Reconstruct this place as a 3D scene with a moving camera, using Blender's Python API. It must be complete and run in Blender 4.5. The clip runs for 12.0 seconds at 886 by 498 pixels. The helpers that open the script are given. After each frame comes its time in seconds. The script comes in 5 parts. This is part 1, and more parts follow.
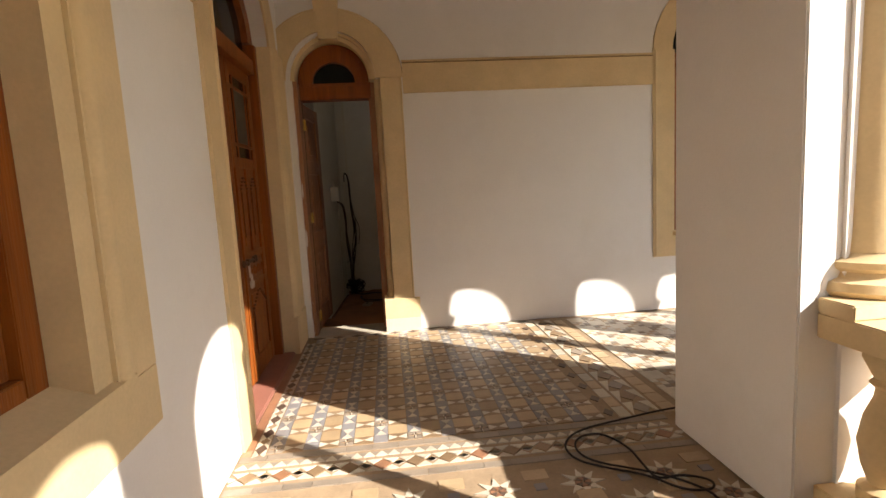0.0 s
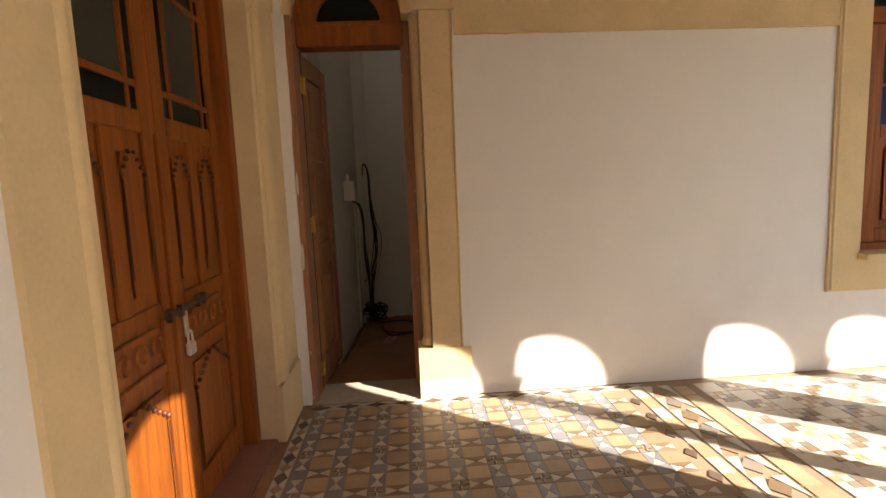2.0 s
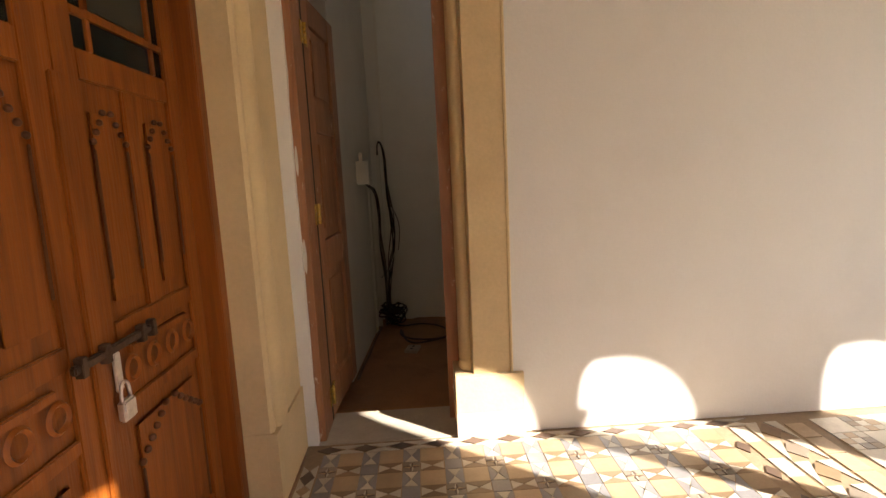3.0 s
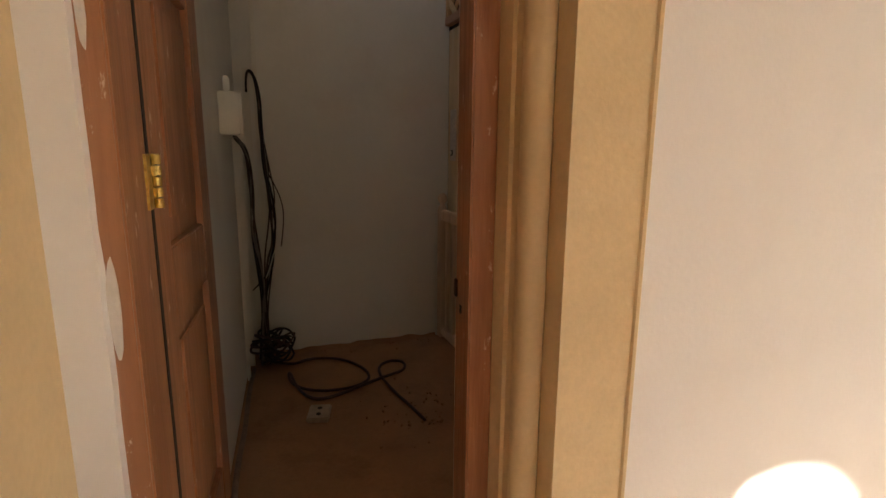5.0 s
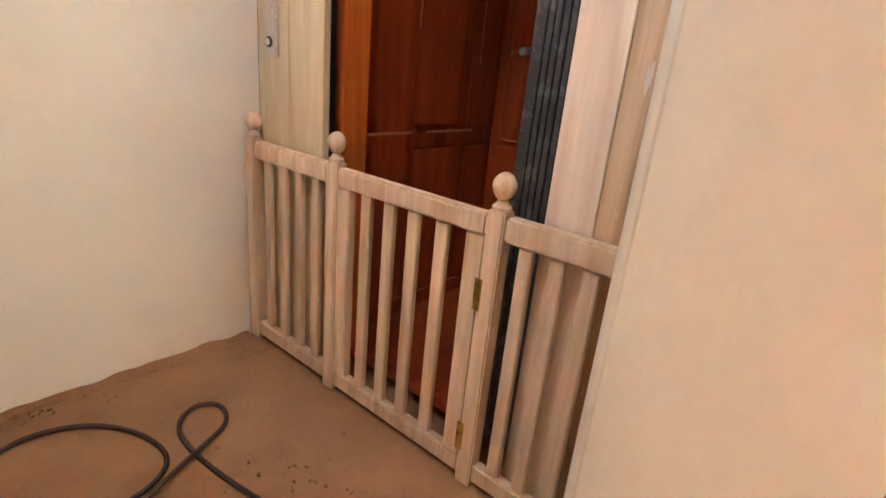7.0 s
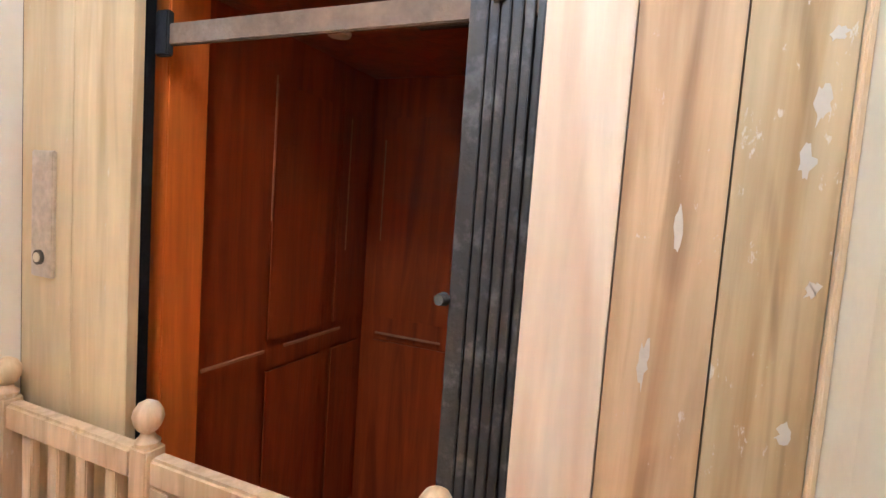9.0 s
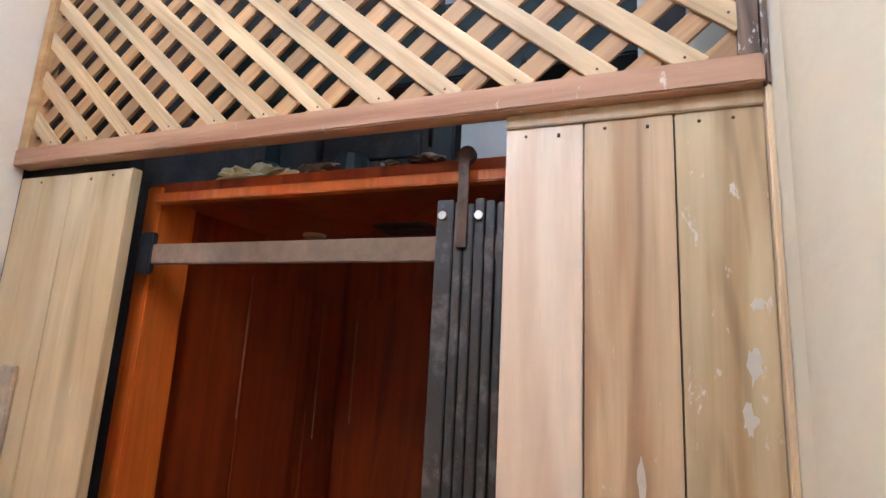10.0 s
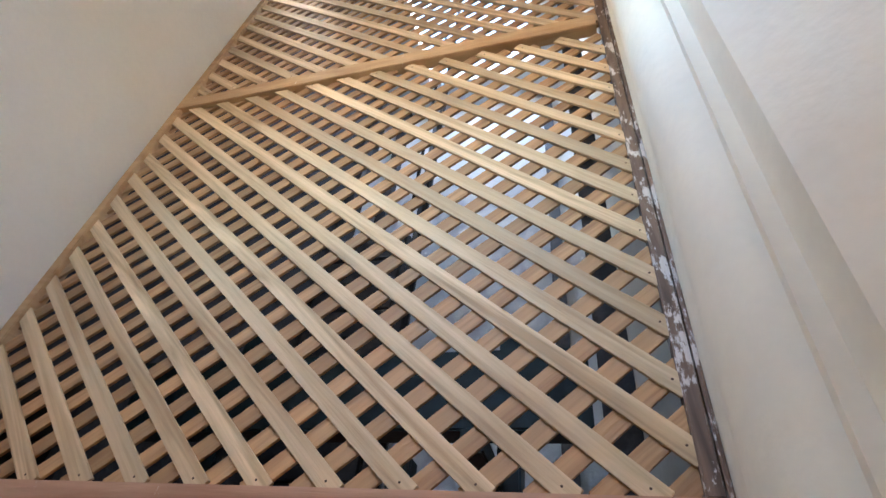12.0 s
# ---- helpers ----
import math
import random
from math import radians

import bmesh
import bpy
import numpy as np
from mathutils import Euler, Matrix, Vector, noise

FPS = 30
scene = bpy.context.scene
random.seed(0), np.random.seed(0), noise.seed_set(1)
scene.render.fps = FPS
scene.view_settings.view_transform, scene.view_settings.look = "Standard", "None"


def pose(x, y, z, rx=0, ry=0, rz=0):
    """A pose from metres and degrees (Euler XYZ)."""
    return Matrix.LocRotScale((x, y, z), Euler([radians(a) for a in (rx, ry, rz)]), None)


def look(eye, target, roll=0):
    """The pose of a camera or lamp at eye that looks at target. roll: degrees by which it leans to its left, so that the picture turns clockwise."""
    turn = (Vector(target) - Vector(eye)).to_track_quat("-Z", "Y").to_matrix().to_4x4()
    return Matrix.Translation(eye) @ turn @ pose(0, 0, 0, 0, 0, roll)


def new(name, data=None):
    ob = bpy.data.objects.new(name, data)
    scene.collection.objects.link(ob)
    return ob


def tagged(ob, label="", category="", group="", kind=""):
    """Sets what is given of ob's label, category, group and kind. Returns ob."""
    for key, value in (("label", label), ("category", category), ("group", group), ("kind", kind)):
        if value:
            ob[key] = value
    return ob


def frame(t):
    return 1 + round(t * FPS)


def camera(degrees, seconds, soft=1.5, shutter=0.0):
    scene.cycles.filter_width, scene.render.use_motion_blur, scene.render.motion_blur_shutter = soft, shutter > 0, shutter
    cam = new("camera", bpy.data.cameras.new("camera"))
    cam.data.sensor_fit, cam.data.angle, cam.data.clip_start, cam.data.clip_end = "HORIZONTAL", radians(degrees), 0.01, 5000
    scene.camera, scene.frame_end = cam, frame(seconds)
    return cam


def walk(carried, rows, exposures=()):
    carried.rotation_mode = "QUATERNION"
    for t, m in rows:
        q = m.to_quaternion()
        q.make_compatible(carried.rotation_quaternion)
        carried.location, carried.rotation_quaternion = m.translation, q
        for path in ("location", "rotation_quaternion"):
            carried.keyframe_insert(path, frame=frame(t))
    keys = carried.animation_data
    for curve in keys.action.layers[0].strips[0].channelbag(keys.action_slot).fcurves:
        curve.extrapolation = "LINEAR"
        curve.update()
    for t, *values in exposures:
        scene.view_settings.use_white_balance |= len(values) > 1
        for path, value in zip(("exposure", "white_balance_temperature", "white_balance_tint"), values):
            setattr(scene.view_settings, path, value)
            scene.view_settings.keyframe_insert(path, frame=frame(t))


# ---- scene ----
cam = camera(81.0, 12.0)
PATH = [
    (0, (-0.234, -5.303, 1.498), (-0.03, -3.33, 1.248), -3.1),
    (0.5, (-0.212, -4.843, 1.481), (-0.013, -2.871, 1.209), -2.9),
    (1, (-0.32, -4.33, 1.468), (-0.131, -2.361, 1.172), -2.1),
    (1.5, (-0.31, -3.874, 1.459), (-0.141, -1.9, 1.188), -2.7),
    (2, (-0.35, -3.451, 1.455), (-0.22, -1.47, 1.21), -2.4),
    (2.5, (-0.453, -3.014, 1.441), (-0.348, -1.036, 1.169), -2.2),
    (2.7, (-0.443, -2.859, 1.437), (-0.377, -0.882, 1.14), -2.5),
    (4.3, (-0.775, -1.518, 1.289), (-0.348, 0.416, 1.007), -1.6),
    (4.5, (-0.789, -1.345, 1.299), (-0.314, 0.574, 0.994), -0.3),
    (5, (-0.835, -0.929, 1.285), (-0.154, 0.913, 0.905), 0.5),
    (5.5, (-0.849, -0.575, 1.278), (0.05, 1.158, 0.844), 0.9),
    (6, (-0.796, -0.215, 1.274), (0.325, 1.351, 0.736), 2.2),
    (6.5, (-0.804, 0.139, 1.236), (0.527, 1.495, 0.612), 4.1),
    (6.7, (-0.802, 0.261, 1.237), (0.586, 1.538, 0.573), 5.2),
    (8.3, (-0.383, 0.867, 1.338), (1.375, 1.686, 0.85), 5.4),
    (8.5, (-0.38, 0.874, 1.376), (1.414, 1.666, 0.985), 5.3),
    (9, (-0.389, 0.864, 1.464), (1.444, 1.649, 1.307), 4.1),
    (9.5, (-0.416, 0.858, 1.539), (1.43, 1.624, 1.611), 3.1),
    (9.8, (-0.433, 0.858, 1.598), (1.41, 1.588, 1.864), 3.0),
    (10, (-0.438, 0.848, 1.64), (1.395, 1.553, 2.018), 3.1),
    (10.5, (-0.453, 0.848, 1.726), (1.346, 1.46, 2.35), 4.3),
    (11, (-0.463, 0.847, 1.763), (1.243, 1.409, 2.644), 6.4),
    (11.5, (-0.507, 0.847, 1.834), (1.083, 1.377, 2.926), 6.8),
    (12, (-0.493, 0.863, 1.836), (0.921, 1.338, 3.168), 7.6),
]
walk(cam, [(t, look(eye, target, roll)) for t, eye, target, roll in PATH],
     exposures=[(0.0, 1.43, 6500, 10), (1.5, 1.62, 6500, 10), (2.5, 2.0, 6500, 10), (4.5, 2.4, 6500, 10), (5.0, 2.6, 6500, 10), (5.5, 3.1, 6500, 10), (6.0, 4.4, 6500, 10),
                (6.5, 5.5, 6000, 10), (6.7, 5.7, 5900, 10), (8.3, 6.42, 5600, 6), (9.0, 6.25, 5700, 6), (9.5, 6.05, 5750, 7), (10.0, 5.68, 5700, 8), (10.5, 5.3, 5650, 9), (11.0, 4.95, 5550, 9), (12.0, 4.5, 5450, 9)])

# ---- world, sun, large lights ----
SUN_EL, SUN_DIR = radians(31), Vector((-0.785, 0.62, 0)).normalized()
world = bpy.data.worlds.new("sky")
scene.world = world
world.use_nodes = True
wn = world.node_tree.nodes
sky = wn.new("ShaderNodeTexSky")
sky.sky_type, sky.sun_disc = "NISHITA", False
sky.sun_elevation = SUN_EL
sky.sun_rotation = math.atan2(-SUN_DIR.x, -SUN_DIR.y)
world.node_tree.links.new(sky.outputs[0], wn["Background"].inputs[0])
wn["Background"].inputs[1].default_value = 0.10
sun = new("sun", bpy.data.lights.new("sun", "SUN"))
sun.data.energy, sun.data.angle, sun.data.color = 5.0, radians(0.5), (1.0, 0.93, 0.82)
sun_way = SUN_DIR * math.cos(SUN_EL) - Vector((0, 0, math.sin(SUN_EL)))
sun.matrix_world = sun_way.to_track_quat("-Z", "Y").to_matrix().to_4x4()
roof_lamp = new("roof_light_daylight", bpy.data.lights.new("roof_light_daylight", "AREA"))
roof_lamp.data.shape, roof_lamp.data.size, roof_lamp.data.size_y = "RECTANGLE", 0.9, 0.9
roof_lamp.data.energy, roof_lamp.data.color = 0.9, (0.80, 0.90, 1.0)
roof_lamp.matrix_world = pose(1.4, 1.5, 6.3)

# fill lamp in an added, unseen wall opening, brightens the lobby
side_lamp = new("lobby_fill_lamp", bpy.data.lights.new("lobby_fill_lamp", "AREA"))
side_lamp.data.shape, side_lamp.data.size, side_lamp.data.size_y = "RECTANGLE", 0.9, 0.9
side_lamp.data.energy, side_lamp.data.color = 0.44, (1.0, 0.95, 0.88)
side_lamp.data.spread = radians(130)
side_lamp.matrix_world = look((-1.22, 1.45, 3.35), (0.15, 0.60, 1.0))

# ---- materials ----
def mat(name, col, rough=0.6, var=0.12, scale=6.0, bump=0.15, stain=None, stain_scale=1.2, stain_amt=0.0, metal=0.0, stretch=(1, 1, 1), per_object=0.0, per_island=0.0, spec=0.5, coat=0.0, fine=60.0):
    """Base colour varied at two scales, with fine relief."""
    m = bpy.data.materials.new(name)
    m.use_nodes = True
    nt = m.node_tree
    N, L = nt.nodes, nt.links
    b = N["Principled BSDF"]
    b.inputs["Roughness"].default_value, b.inputs["Metallic"].default_value = rough, metal
    b.inputs["Specular IOR Level"].default_value = spec
    b.inputs["Coat Weight"].default_value = coat
    tc = N.new("ShaderNodeTexCoord")
    geo = N.new("ShaderNodeNewGeometry")
    mp = N.new("ShaderNodeMapping")
    mp.inputs["Scale"].default_value = stretch
    L.new(geo.outputs["Position"], mp.inputs["Vector"])
    n1 = N.new("ShaderNodeTexNoise")
    n1.inputs["Scale"].default_value, n1.inputs["Detail"].default_value, n1.inputs["Roughness"].default_value = scale, 5.0, 0.6
    n2 = N.new("ShaderNodeTexNoise")
    n2.inputs["Scale"].default_value, n2.inputs["Detail"].default_value = fine, 3.0
    for n in (n1, n2):
        L.new(mp.outputs[0], n.inputs["Vector"])
    ramp = N.new("ShaderNodeMapRange")
    ramp.inputs["From Min"].default_value, ramp.inputs["From Max"].default_value = 0.25, 0.75
    ramp.inputs["To Min"].default_value, ramp.inputs["To Max"].default_value = 1 - var, 1 + var
    L.new(n1.outputs["Fac"], ramp.inputs["Value"])
    r2 = N.new("ShaderNodeMapRange")
    r2.inputs["From Min"].default_value, r2.inputs["From Max"].default_value = 0.25, 0.75
    r2.inputs["To Min"].default_value, r2.inputs["To Max"].default_value = 1 - var * 0.4, 1 + var * 0.4
    L.new(n2.outputs["Fac"], r2.inputs["Value"])
    mul = N.new("ShaderNodeMath")
    mul.operation = "MULTIPLY"
    L.new(ramp.outputs[0], mul.inputs[0])
    L.new(r2.outputs[0], mul.inputs[1])
    last = mul.outputs[0]
    for amount, source in ((per_object, "object"), (per_island, "island")):
        if amount:
            rnd = N.new("ShaderNodeObjectInfo").outputs["Random"] if source == "object" else geo.outputs["Random Per Island"]
            r3 = N.new("ShaderNodeMapRange")
            r3.inputs["To Min"].default_value, r3.inputs["To Max"].default_value = 1 - amount, 1 + amount
            L.new(rnd, r3.inputs["Value"])
            m3 = N.new("ShaderNodeMath")
            m3.operation = "MULTIPLY"
            L.new(last, m3.inputs[0])
            L.new(r3.outputs[0], m3.inputs[1])
            last = m3.outputs[0]
    vm = N.new("ShaderNodeVectorMath")
    vm.operation = "SCALE"
    vm.inputs[0].default_value = col
    L.new(last, vm.inputs["Scale"])
    colour = vm.outputs[0]
    if stain:
        n3 = N.new("ShaderNodeTexNoise")
        n3.inputs["Scale"].default_value, n3.inputs["Detail"].default_value, n3.inputs["Roughness"].default_value = stain_scale, 6.0, 0.65
        L.new(mp.outputs[0], n3.inputs["Vector"])
        r4 = N.new("ShaderNodeMapRange")
        r4.inputs["From Min"].default_value, r4.inputs["From Max"].default_value = 0.52, 0.72
        r4.inputs["To Max"].default_value = stain_amt
        L.new(n3.outputs["Fac"], r4.inputs["Value"])
        mx = N.new("ShaderNodeMix")
        mx.data_type = "RGBA"
        L.new(r4.outputs[0], mx.inputs[0])
        L.new(colour, mx.inputs[6])
        mx.inputs[7].default_value = (*stain, 1)
        colour = mx.outputs[2]
    L.new(colour, b.inputs["Base Color"])
    bp = N.new("ShaderNodeBump")
    bp.inputs["Strength"].default_value, bp.inputs["Distance"].default_value = bump, 0.01
    L.new(n2.outputs["Fac"], bp.inputs["Height"])
    L.new(bp.outputs[0], b.inputs["Normal"])
    return m


def wood(name, light, dark, rough=0.5, scale=(14, 14, 1.1), coat=0.0, per_object=0.08, bump=0.2, chips=None, spec=0.5, local=False, streak=0.0, chip_from=0.61):
    """Long-grained timber; chips: colour of flecks of spilt paint and plaster."""
    m = mat(name, light, rough, 0.12, 3.0, bump, stretch=scale, per_object=per_object, coat=coat, fine=8.0, spec=spec)
    N, L = m.node_tree.nodes, m.node_tree.links
    b = N["Principled BSDF"]
    src = b.inputs["Base Color"].links[0].from_socket
    mp = next(n for n in N if n.type == "MAPPING")
    if local:
        tc = next(n for n in N if n.type == "TEX_COORD")
        L.new(tc.outputs["Object"], mp.inputs["Vector"])
    info = N.new("ShaderNodeObjectInfo")
    shift = N.new("ShaderNodeVectorMath")
    shift.operation = "ADD"
    sc = N.new("ShaderNodeVectorMath")
    sc.operation = "SCALE"
    sc.inputs[0].default_value = (7, 5, 3)
    L.new(info.outputs["Random"], sc.inputs["Scale"])
    L.new(mp.outputs[0], shift.inputs[0])
    L.new(sc.outputs[0], shift.inputs[1])
    w = N.new("ShaderNodeTexNoise")
    w.inputs["Scale"].default_value, w.inputs["Detail"].default_value, w.inputs["Distortion"].default_value = 0.9, 7.0, 1.6
    L.new(shift.outputs[0], w.inputs["Vector"])
    r = N.new("ShaderNodeMapRange")
    r.inputs["From Min"].default_value, r.inputs["From Max"].default_value = 0.42, 0.68
    L.new(w.outputs["Fac"], r.inputs["Value"])
    mx = N.new("ShaderNodeMix")
    mx.data_type = "RGBA"
    L.new(r.outputs[0], mx.inputs[0])
    L.new(src, mx.inputs[6])
    mx.inputs[7].default_value = (*dark, 1)
    out = mx.outputs[2]
    if streak:
        # narrow dark growth lines that wander round knots
        k1 = N.new("ShaderNodeMapping")
        k1.inputs["Scale"].default_value = (0.5, 0.5, 0.55)
        L.new(shift.outputs[0], k1.inputs["Vector"])
        kn = N.new("ShaderNodeTexNoise")
        kn.inputs["Scale"].default_value, kn.inputs["Detail"].default_value = 1.1, 2.0
        L.new(k1.outputs[0], kn.inputs["Vector"])
        wave = N.new("ShaderNodeMath")
        wave.operation = "MULTIPLY"
        wave.inputs[1].default_value = 75.0
        L.new(kn.outputs["Fac"], wave.inputs[0])
        sn = N.new("ShaderNodeMath")
        sn.operation = "SINE"
        L.new(wave.outputs[0], sn.inputs[0])
        sr = N.new("ShaderNodeMapRange")
        sr.inputs["From Min"].default_value, sr.inputs["From Max"].default_value = 0.45, 1.0
        sr.inputs["To Max"].default_value = streak
        L.new(sn.outputs[0], sr.inputs["Value"])
        fade = N.new("ShaderNodeMath")
        fade.operation = "MULTIPLY"
        L.new(sr.outputs[0], fade.inputs[0])
        L.new(r.outputs[0], fade.inputs[1])
        ms = N.new("ShaderNodeMix")
        ms.data_type = "RGBA"
        L.new(fade.outputs[0], ms.inputs[0])
        L.new(out, ms.inputs[6])
        ms.inputs[7].default_value = (*[c * 0.5 for c in dark], 1)
        out = ms.outputs[2]
    if chips:
        g = next(n for n in N if n.type == "NEW_GEOMETRY")
        st = N.new("ShaderNodeMapping")
        st.inputs["Scale"].default_value = (18, 18, 8)
        L.new(g.outputs["Position"], st.inputs["Vector"])
        v = N.new("ShaderNodeTexNoise")
        v.inputs["Scale"].default_value, v.inputs["Detail"].default_value, v.inputs["Roughness"].default_value = 1.6, 8.0, 0.7
        L.new(st.outputs[0], v.inputs["Vector"])
        rr = N.new("ShaderNodeMapRange")
        rr.inputs["From Min"].default_value, rr.inputs["From Max"].default_value = chip_from, chip_from + 0.04
        rr.inputs["To Max"].default_value = 0.85
        L.new(v.outputs["Fac"], rr.inputs["Value"])
        m2 = N.new("ShaderNodeMix")
        m2.data_type = "RGBA"
        L.new(rr.outputs[0], m2.inputs[0])
        L.new(out, m2.inputs[6])
        m2.inputs[7].default_value = (*chips, 1)
        out = m2.outputs[2]
    L.new(out, b.inputs["Base Color"])
    return m


def glass(name, col, rough=0.05):
    m = bpy.data.materials.new(name)
    m.use_nodes = True
    b = m.node_tree.nodes["Principled BSDF"]
    b.inputs["Base Color"].default_value, b.inputs["Roughness"].default_value = (*col, 1), rough
    b.inputs["Transmission Weight"].default_value = 0.6
    b.inputs["IOR"].default_value = 1.15
    return m


M_WHITE = mat("white_limewash", (0.74, 0.70, 0.66), 0.85, 0.03, 2.0, 0.08, stain=(0.60, 0.55, 0.49), stain_scale=0.9, stain_amt=0.35)
M_OCHRE = mat("ochre_limewash", (0.64, 0.48, 0.27), 0.8, 0.10, 3.0, 0.1, stain=(0.72, 0.54, 0.28), stain_scale=1.6, stain_amt=0.6)
M_QUIRK_DARK = mat("dark_ochre_joint", (0.21, 0.13, 0.055), 0.9, 0.3, 8.0, 0.2)
M_CREAM = mat("cream_plaster", (0.78, 0.71, 0.58), 0.85, 0.05, 3.0, 0.08, stain=(0.55, 0.44, 0.32), stain_scale=1.6, stain_amt=0.4)
M_LOBBY = mat("lobby_plaster", (0.73, 0.69, 0.61), 0.85, 0.04, 2.5, 0.08, stain=(0.56, 0.48, 0.38), stain_scale=1.0, stain_amt=0.4)
M_SHAFT = mat("shaft_plaster", (0.62, 0.62, 0.64), 0.9, 0.06, 2.0, 0.3, stain=(0.4, 0.4, 0.42), stain_scale=1.3, stain_amt=0.5)
M_TEAK = wood("varnished_teak", (0.27, 0.076, 0.011), (0.175, 0.046, 0.008), 0.45, spec=0.25)
M_TEAK_OLD = wood("worn_brown_door_paint", (0.37, 0.165, 0.075), (0.25, 0.10, 0.044), 0.42, chips=(0.62, 0.47, 0.35), chip_from=0.625)
M_MAHOG = wood("polished_mahogany", (0.37, 0.060, 0.011), (0.22, 0.030, 0.007), 0.32, coat=0.2, per_object=0.05)
M_MAHOG_LIGHT = wood("orange_mahogany", (0.74, 0.19, 0.028), (0.58, 0.125, 0.02), 0.35, coat=0.2, per_object=0.05)
M_PINE = wood("raw_pale_pine", (0.71, 0.54, 0.35), (0.44, 0.265, 0.13), 0.65, (7, 7, 0.7), per_object=0.14, chips=(0.74, 0.68, 0.62))
M_PINE_PINK = wood("pinkish_pine", (0.80, 0.65, 0.495), (0.68, 0.48, 0.33), 0.65, (7, 7, 0.7), per_object=0.02, streak=0.15)
M_PINE_TAN = wood("tan_pine", (0.64, 0.45, 0.27), (0.47, 0.28, 0.14), 0.65, (9, 9, 0.7), per_object=0.02, chips=(0.72, 0.62, 0.54), streak=0.6, chip_from=0.63)
M_PINE_OLIVE = wood("olive_pine", (0.58, 0.43, 0.25), (0.42, 0.27, 0.125), 0.65, (9, 9, 0.7), per_object=0.02, chips=(0.72, 0.66, 0.58), streak=0.5)
M_PINE_YELLOW = wood("yellow_pine", (0.70, 0.55, 0.34), (0.54, 0.38, 0.20), 0.65, (7, 7, 0.7), per_object=0.05, chips=(0.74, 0.66, 0.56), streak=0.3, chip_from=0.65)
M_PINE_RED = wood("reddish_rail_pine", (0.50, 0.28, 0.165), (0.36, 0.17, 0.09), 0.65, (12, 1.2, 12), chips=(0.70, 0.58, 0.48), chip_from=0.64)
M_PINE_ORANGE = wood("orange_rail_pine", (0.52, 0.33, 0.155), (0.40, 0.22, 0.09), 0.65, (10, 2, 10), chips=(0.66, 0.54, 0.42), chip_from=0.66)
M_PINE_CLEAN = wood("raw_lattice_pine", (0.60, 0.43, 0.245), (0.42, 0.265, 0.125), 0.6, (0.9, 16, 16), per_object=0.3, local=True, streak=0.4)
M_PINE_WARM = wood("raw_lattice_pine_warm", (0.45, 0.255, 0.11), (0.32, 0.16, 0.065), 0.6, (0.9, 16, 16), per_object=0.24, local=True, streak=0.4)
M_BEAD_WORN_LIT = mat("worn_highlit_bead_varnish", (0.45, 0.19, 0.10), 0.5, 0.2, 20.0, 0.1)
M_GATE = mat("dusty_black_gate_steel", (0.048, 0.041, 0.038), 0.5, 0.25, 9.0, 0.2, stain=(0.30, 0.27, 0.25), stain_scale=22.0, stain_amt=0.45)
M_SPATTER = wood("paint_spattered_batten", (0.20, 0.12, 0.075), (0.07, 0.04, 0.025), 0.6, (16, 16, 2), chips=(0.66, 0.58, 0.52), chip_from=0.53)
M_RAIL = wood("dusty_teak_rail", (0.72, 0.535, 0.365), (0.58, 0.39, 0.235), 0.7, per_object=0.08, chips=(0.72, 0.60, 0.50), streak=0.2)
M_RED = mat("red_oxide_floor", (0.30, 0.13, 0.095), 0.5, 0.12, 5.0, 0.15)
M_DUST = mat("dusty_cement_floor", (0.35, 0.18, 0.08), 0.85, 0.16, 4.0, 0.4, stain=(0.14, 0.06, 0.025), stain_scale=2.2, stain_amt=0.7)
M_GROUT = mat("floor_grout", (0.33, 0.235, 0.15), 0.7, 0.2, 5.0, 0.2)
TILE = dict(rough=0.42, var=0.14, scale=7.0, bump=0.08, stain=(0.20, 0.13, 0.08), stain_scale=2.2, stain_amt=0.35)
M_T_BUFF = mat("buff_tile", (0.44, 0.315, 0.19), per_object=0.2, per_island=0.1, **TILE)
M_T_GREY = mat("grey_brown_tile", (0.27, 0.22, 0.175), per_island=0.2, **TILE)
M_T_WHITE = mat("ivory_tile", (0.58, 0.52, 0.43), per_island=0.14, **TILE)
M_T_OLIVE = mat("olive_brown_tile", (0.25, 0.165, 0.095), per_island=0.2, **TILE)
M_T_DARK = mat("chocolate_tile", (0.12, 0.078, 0.058), per_island=0.2, **TILE)
M_T_RED = mat("terracotta_tile", (0.30, 0.15, 0.085), per_island=0.2, **TILE)
M_T_BLUE = mat("slate_blue_tile", (0.25, 0.235, 0.24), per_island=0.2, **TILE)
M_IRON = mat("black_painted_iron", (0.028, 0.026, 0.028), 0.45, 0.3, 8.0, 0.2, stain=(0.16, 0.13, 0.12), stain_scale=14.0, stain_amt=0.35)
M_BRASS = mat("brass_hinge", (0.55, 0.38, 0.11), 0.38, 0.3, 40.0, 0.4, metal=1.0, stain=(0.07, 0.045, 0.02), stain_scale=38.0, stain_amt=0.9)
M_STEEL = mat("dull_steel", (0.66, 0.60, 0.56), 0.5, 0.15, 30.0, 0.1, metal=1.0)
M_RUST = mat("dark_rusty_iron", (0.10, 0.06, 0.04), 0.55, 0.25, 30.0, 0.25, metal=0.6)
# black rubber and cable; also paints the shade in gaps and holes
M_BLACK = mat("black_rubber_and_gap_shade", (0.010, 0.008, 0.008), 0.7, 0.2, 20.0, 0.1)
M_BROWNCABLE = mat("brown_cable", (0.055, 0.026, 0.016), 0.55, 0.2, 20.0, 0.1)
M_GREYCABLE = mat("dusty_grey_cable", (0.20, 0.17, 0.14), 0.6, 0.2, 20.0, 0.1)
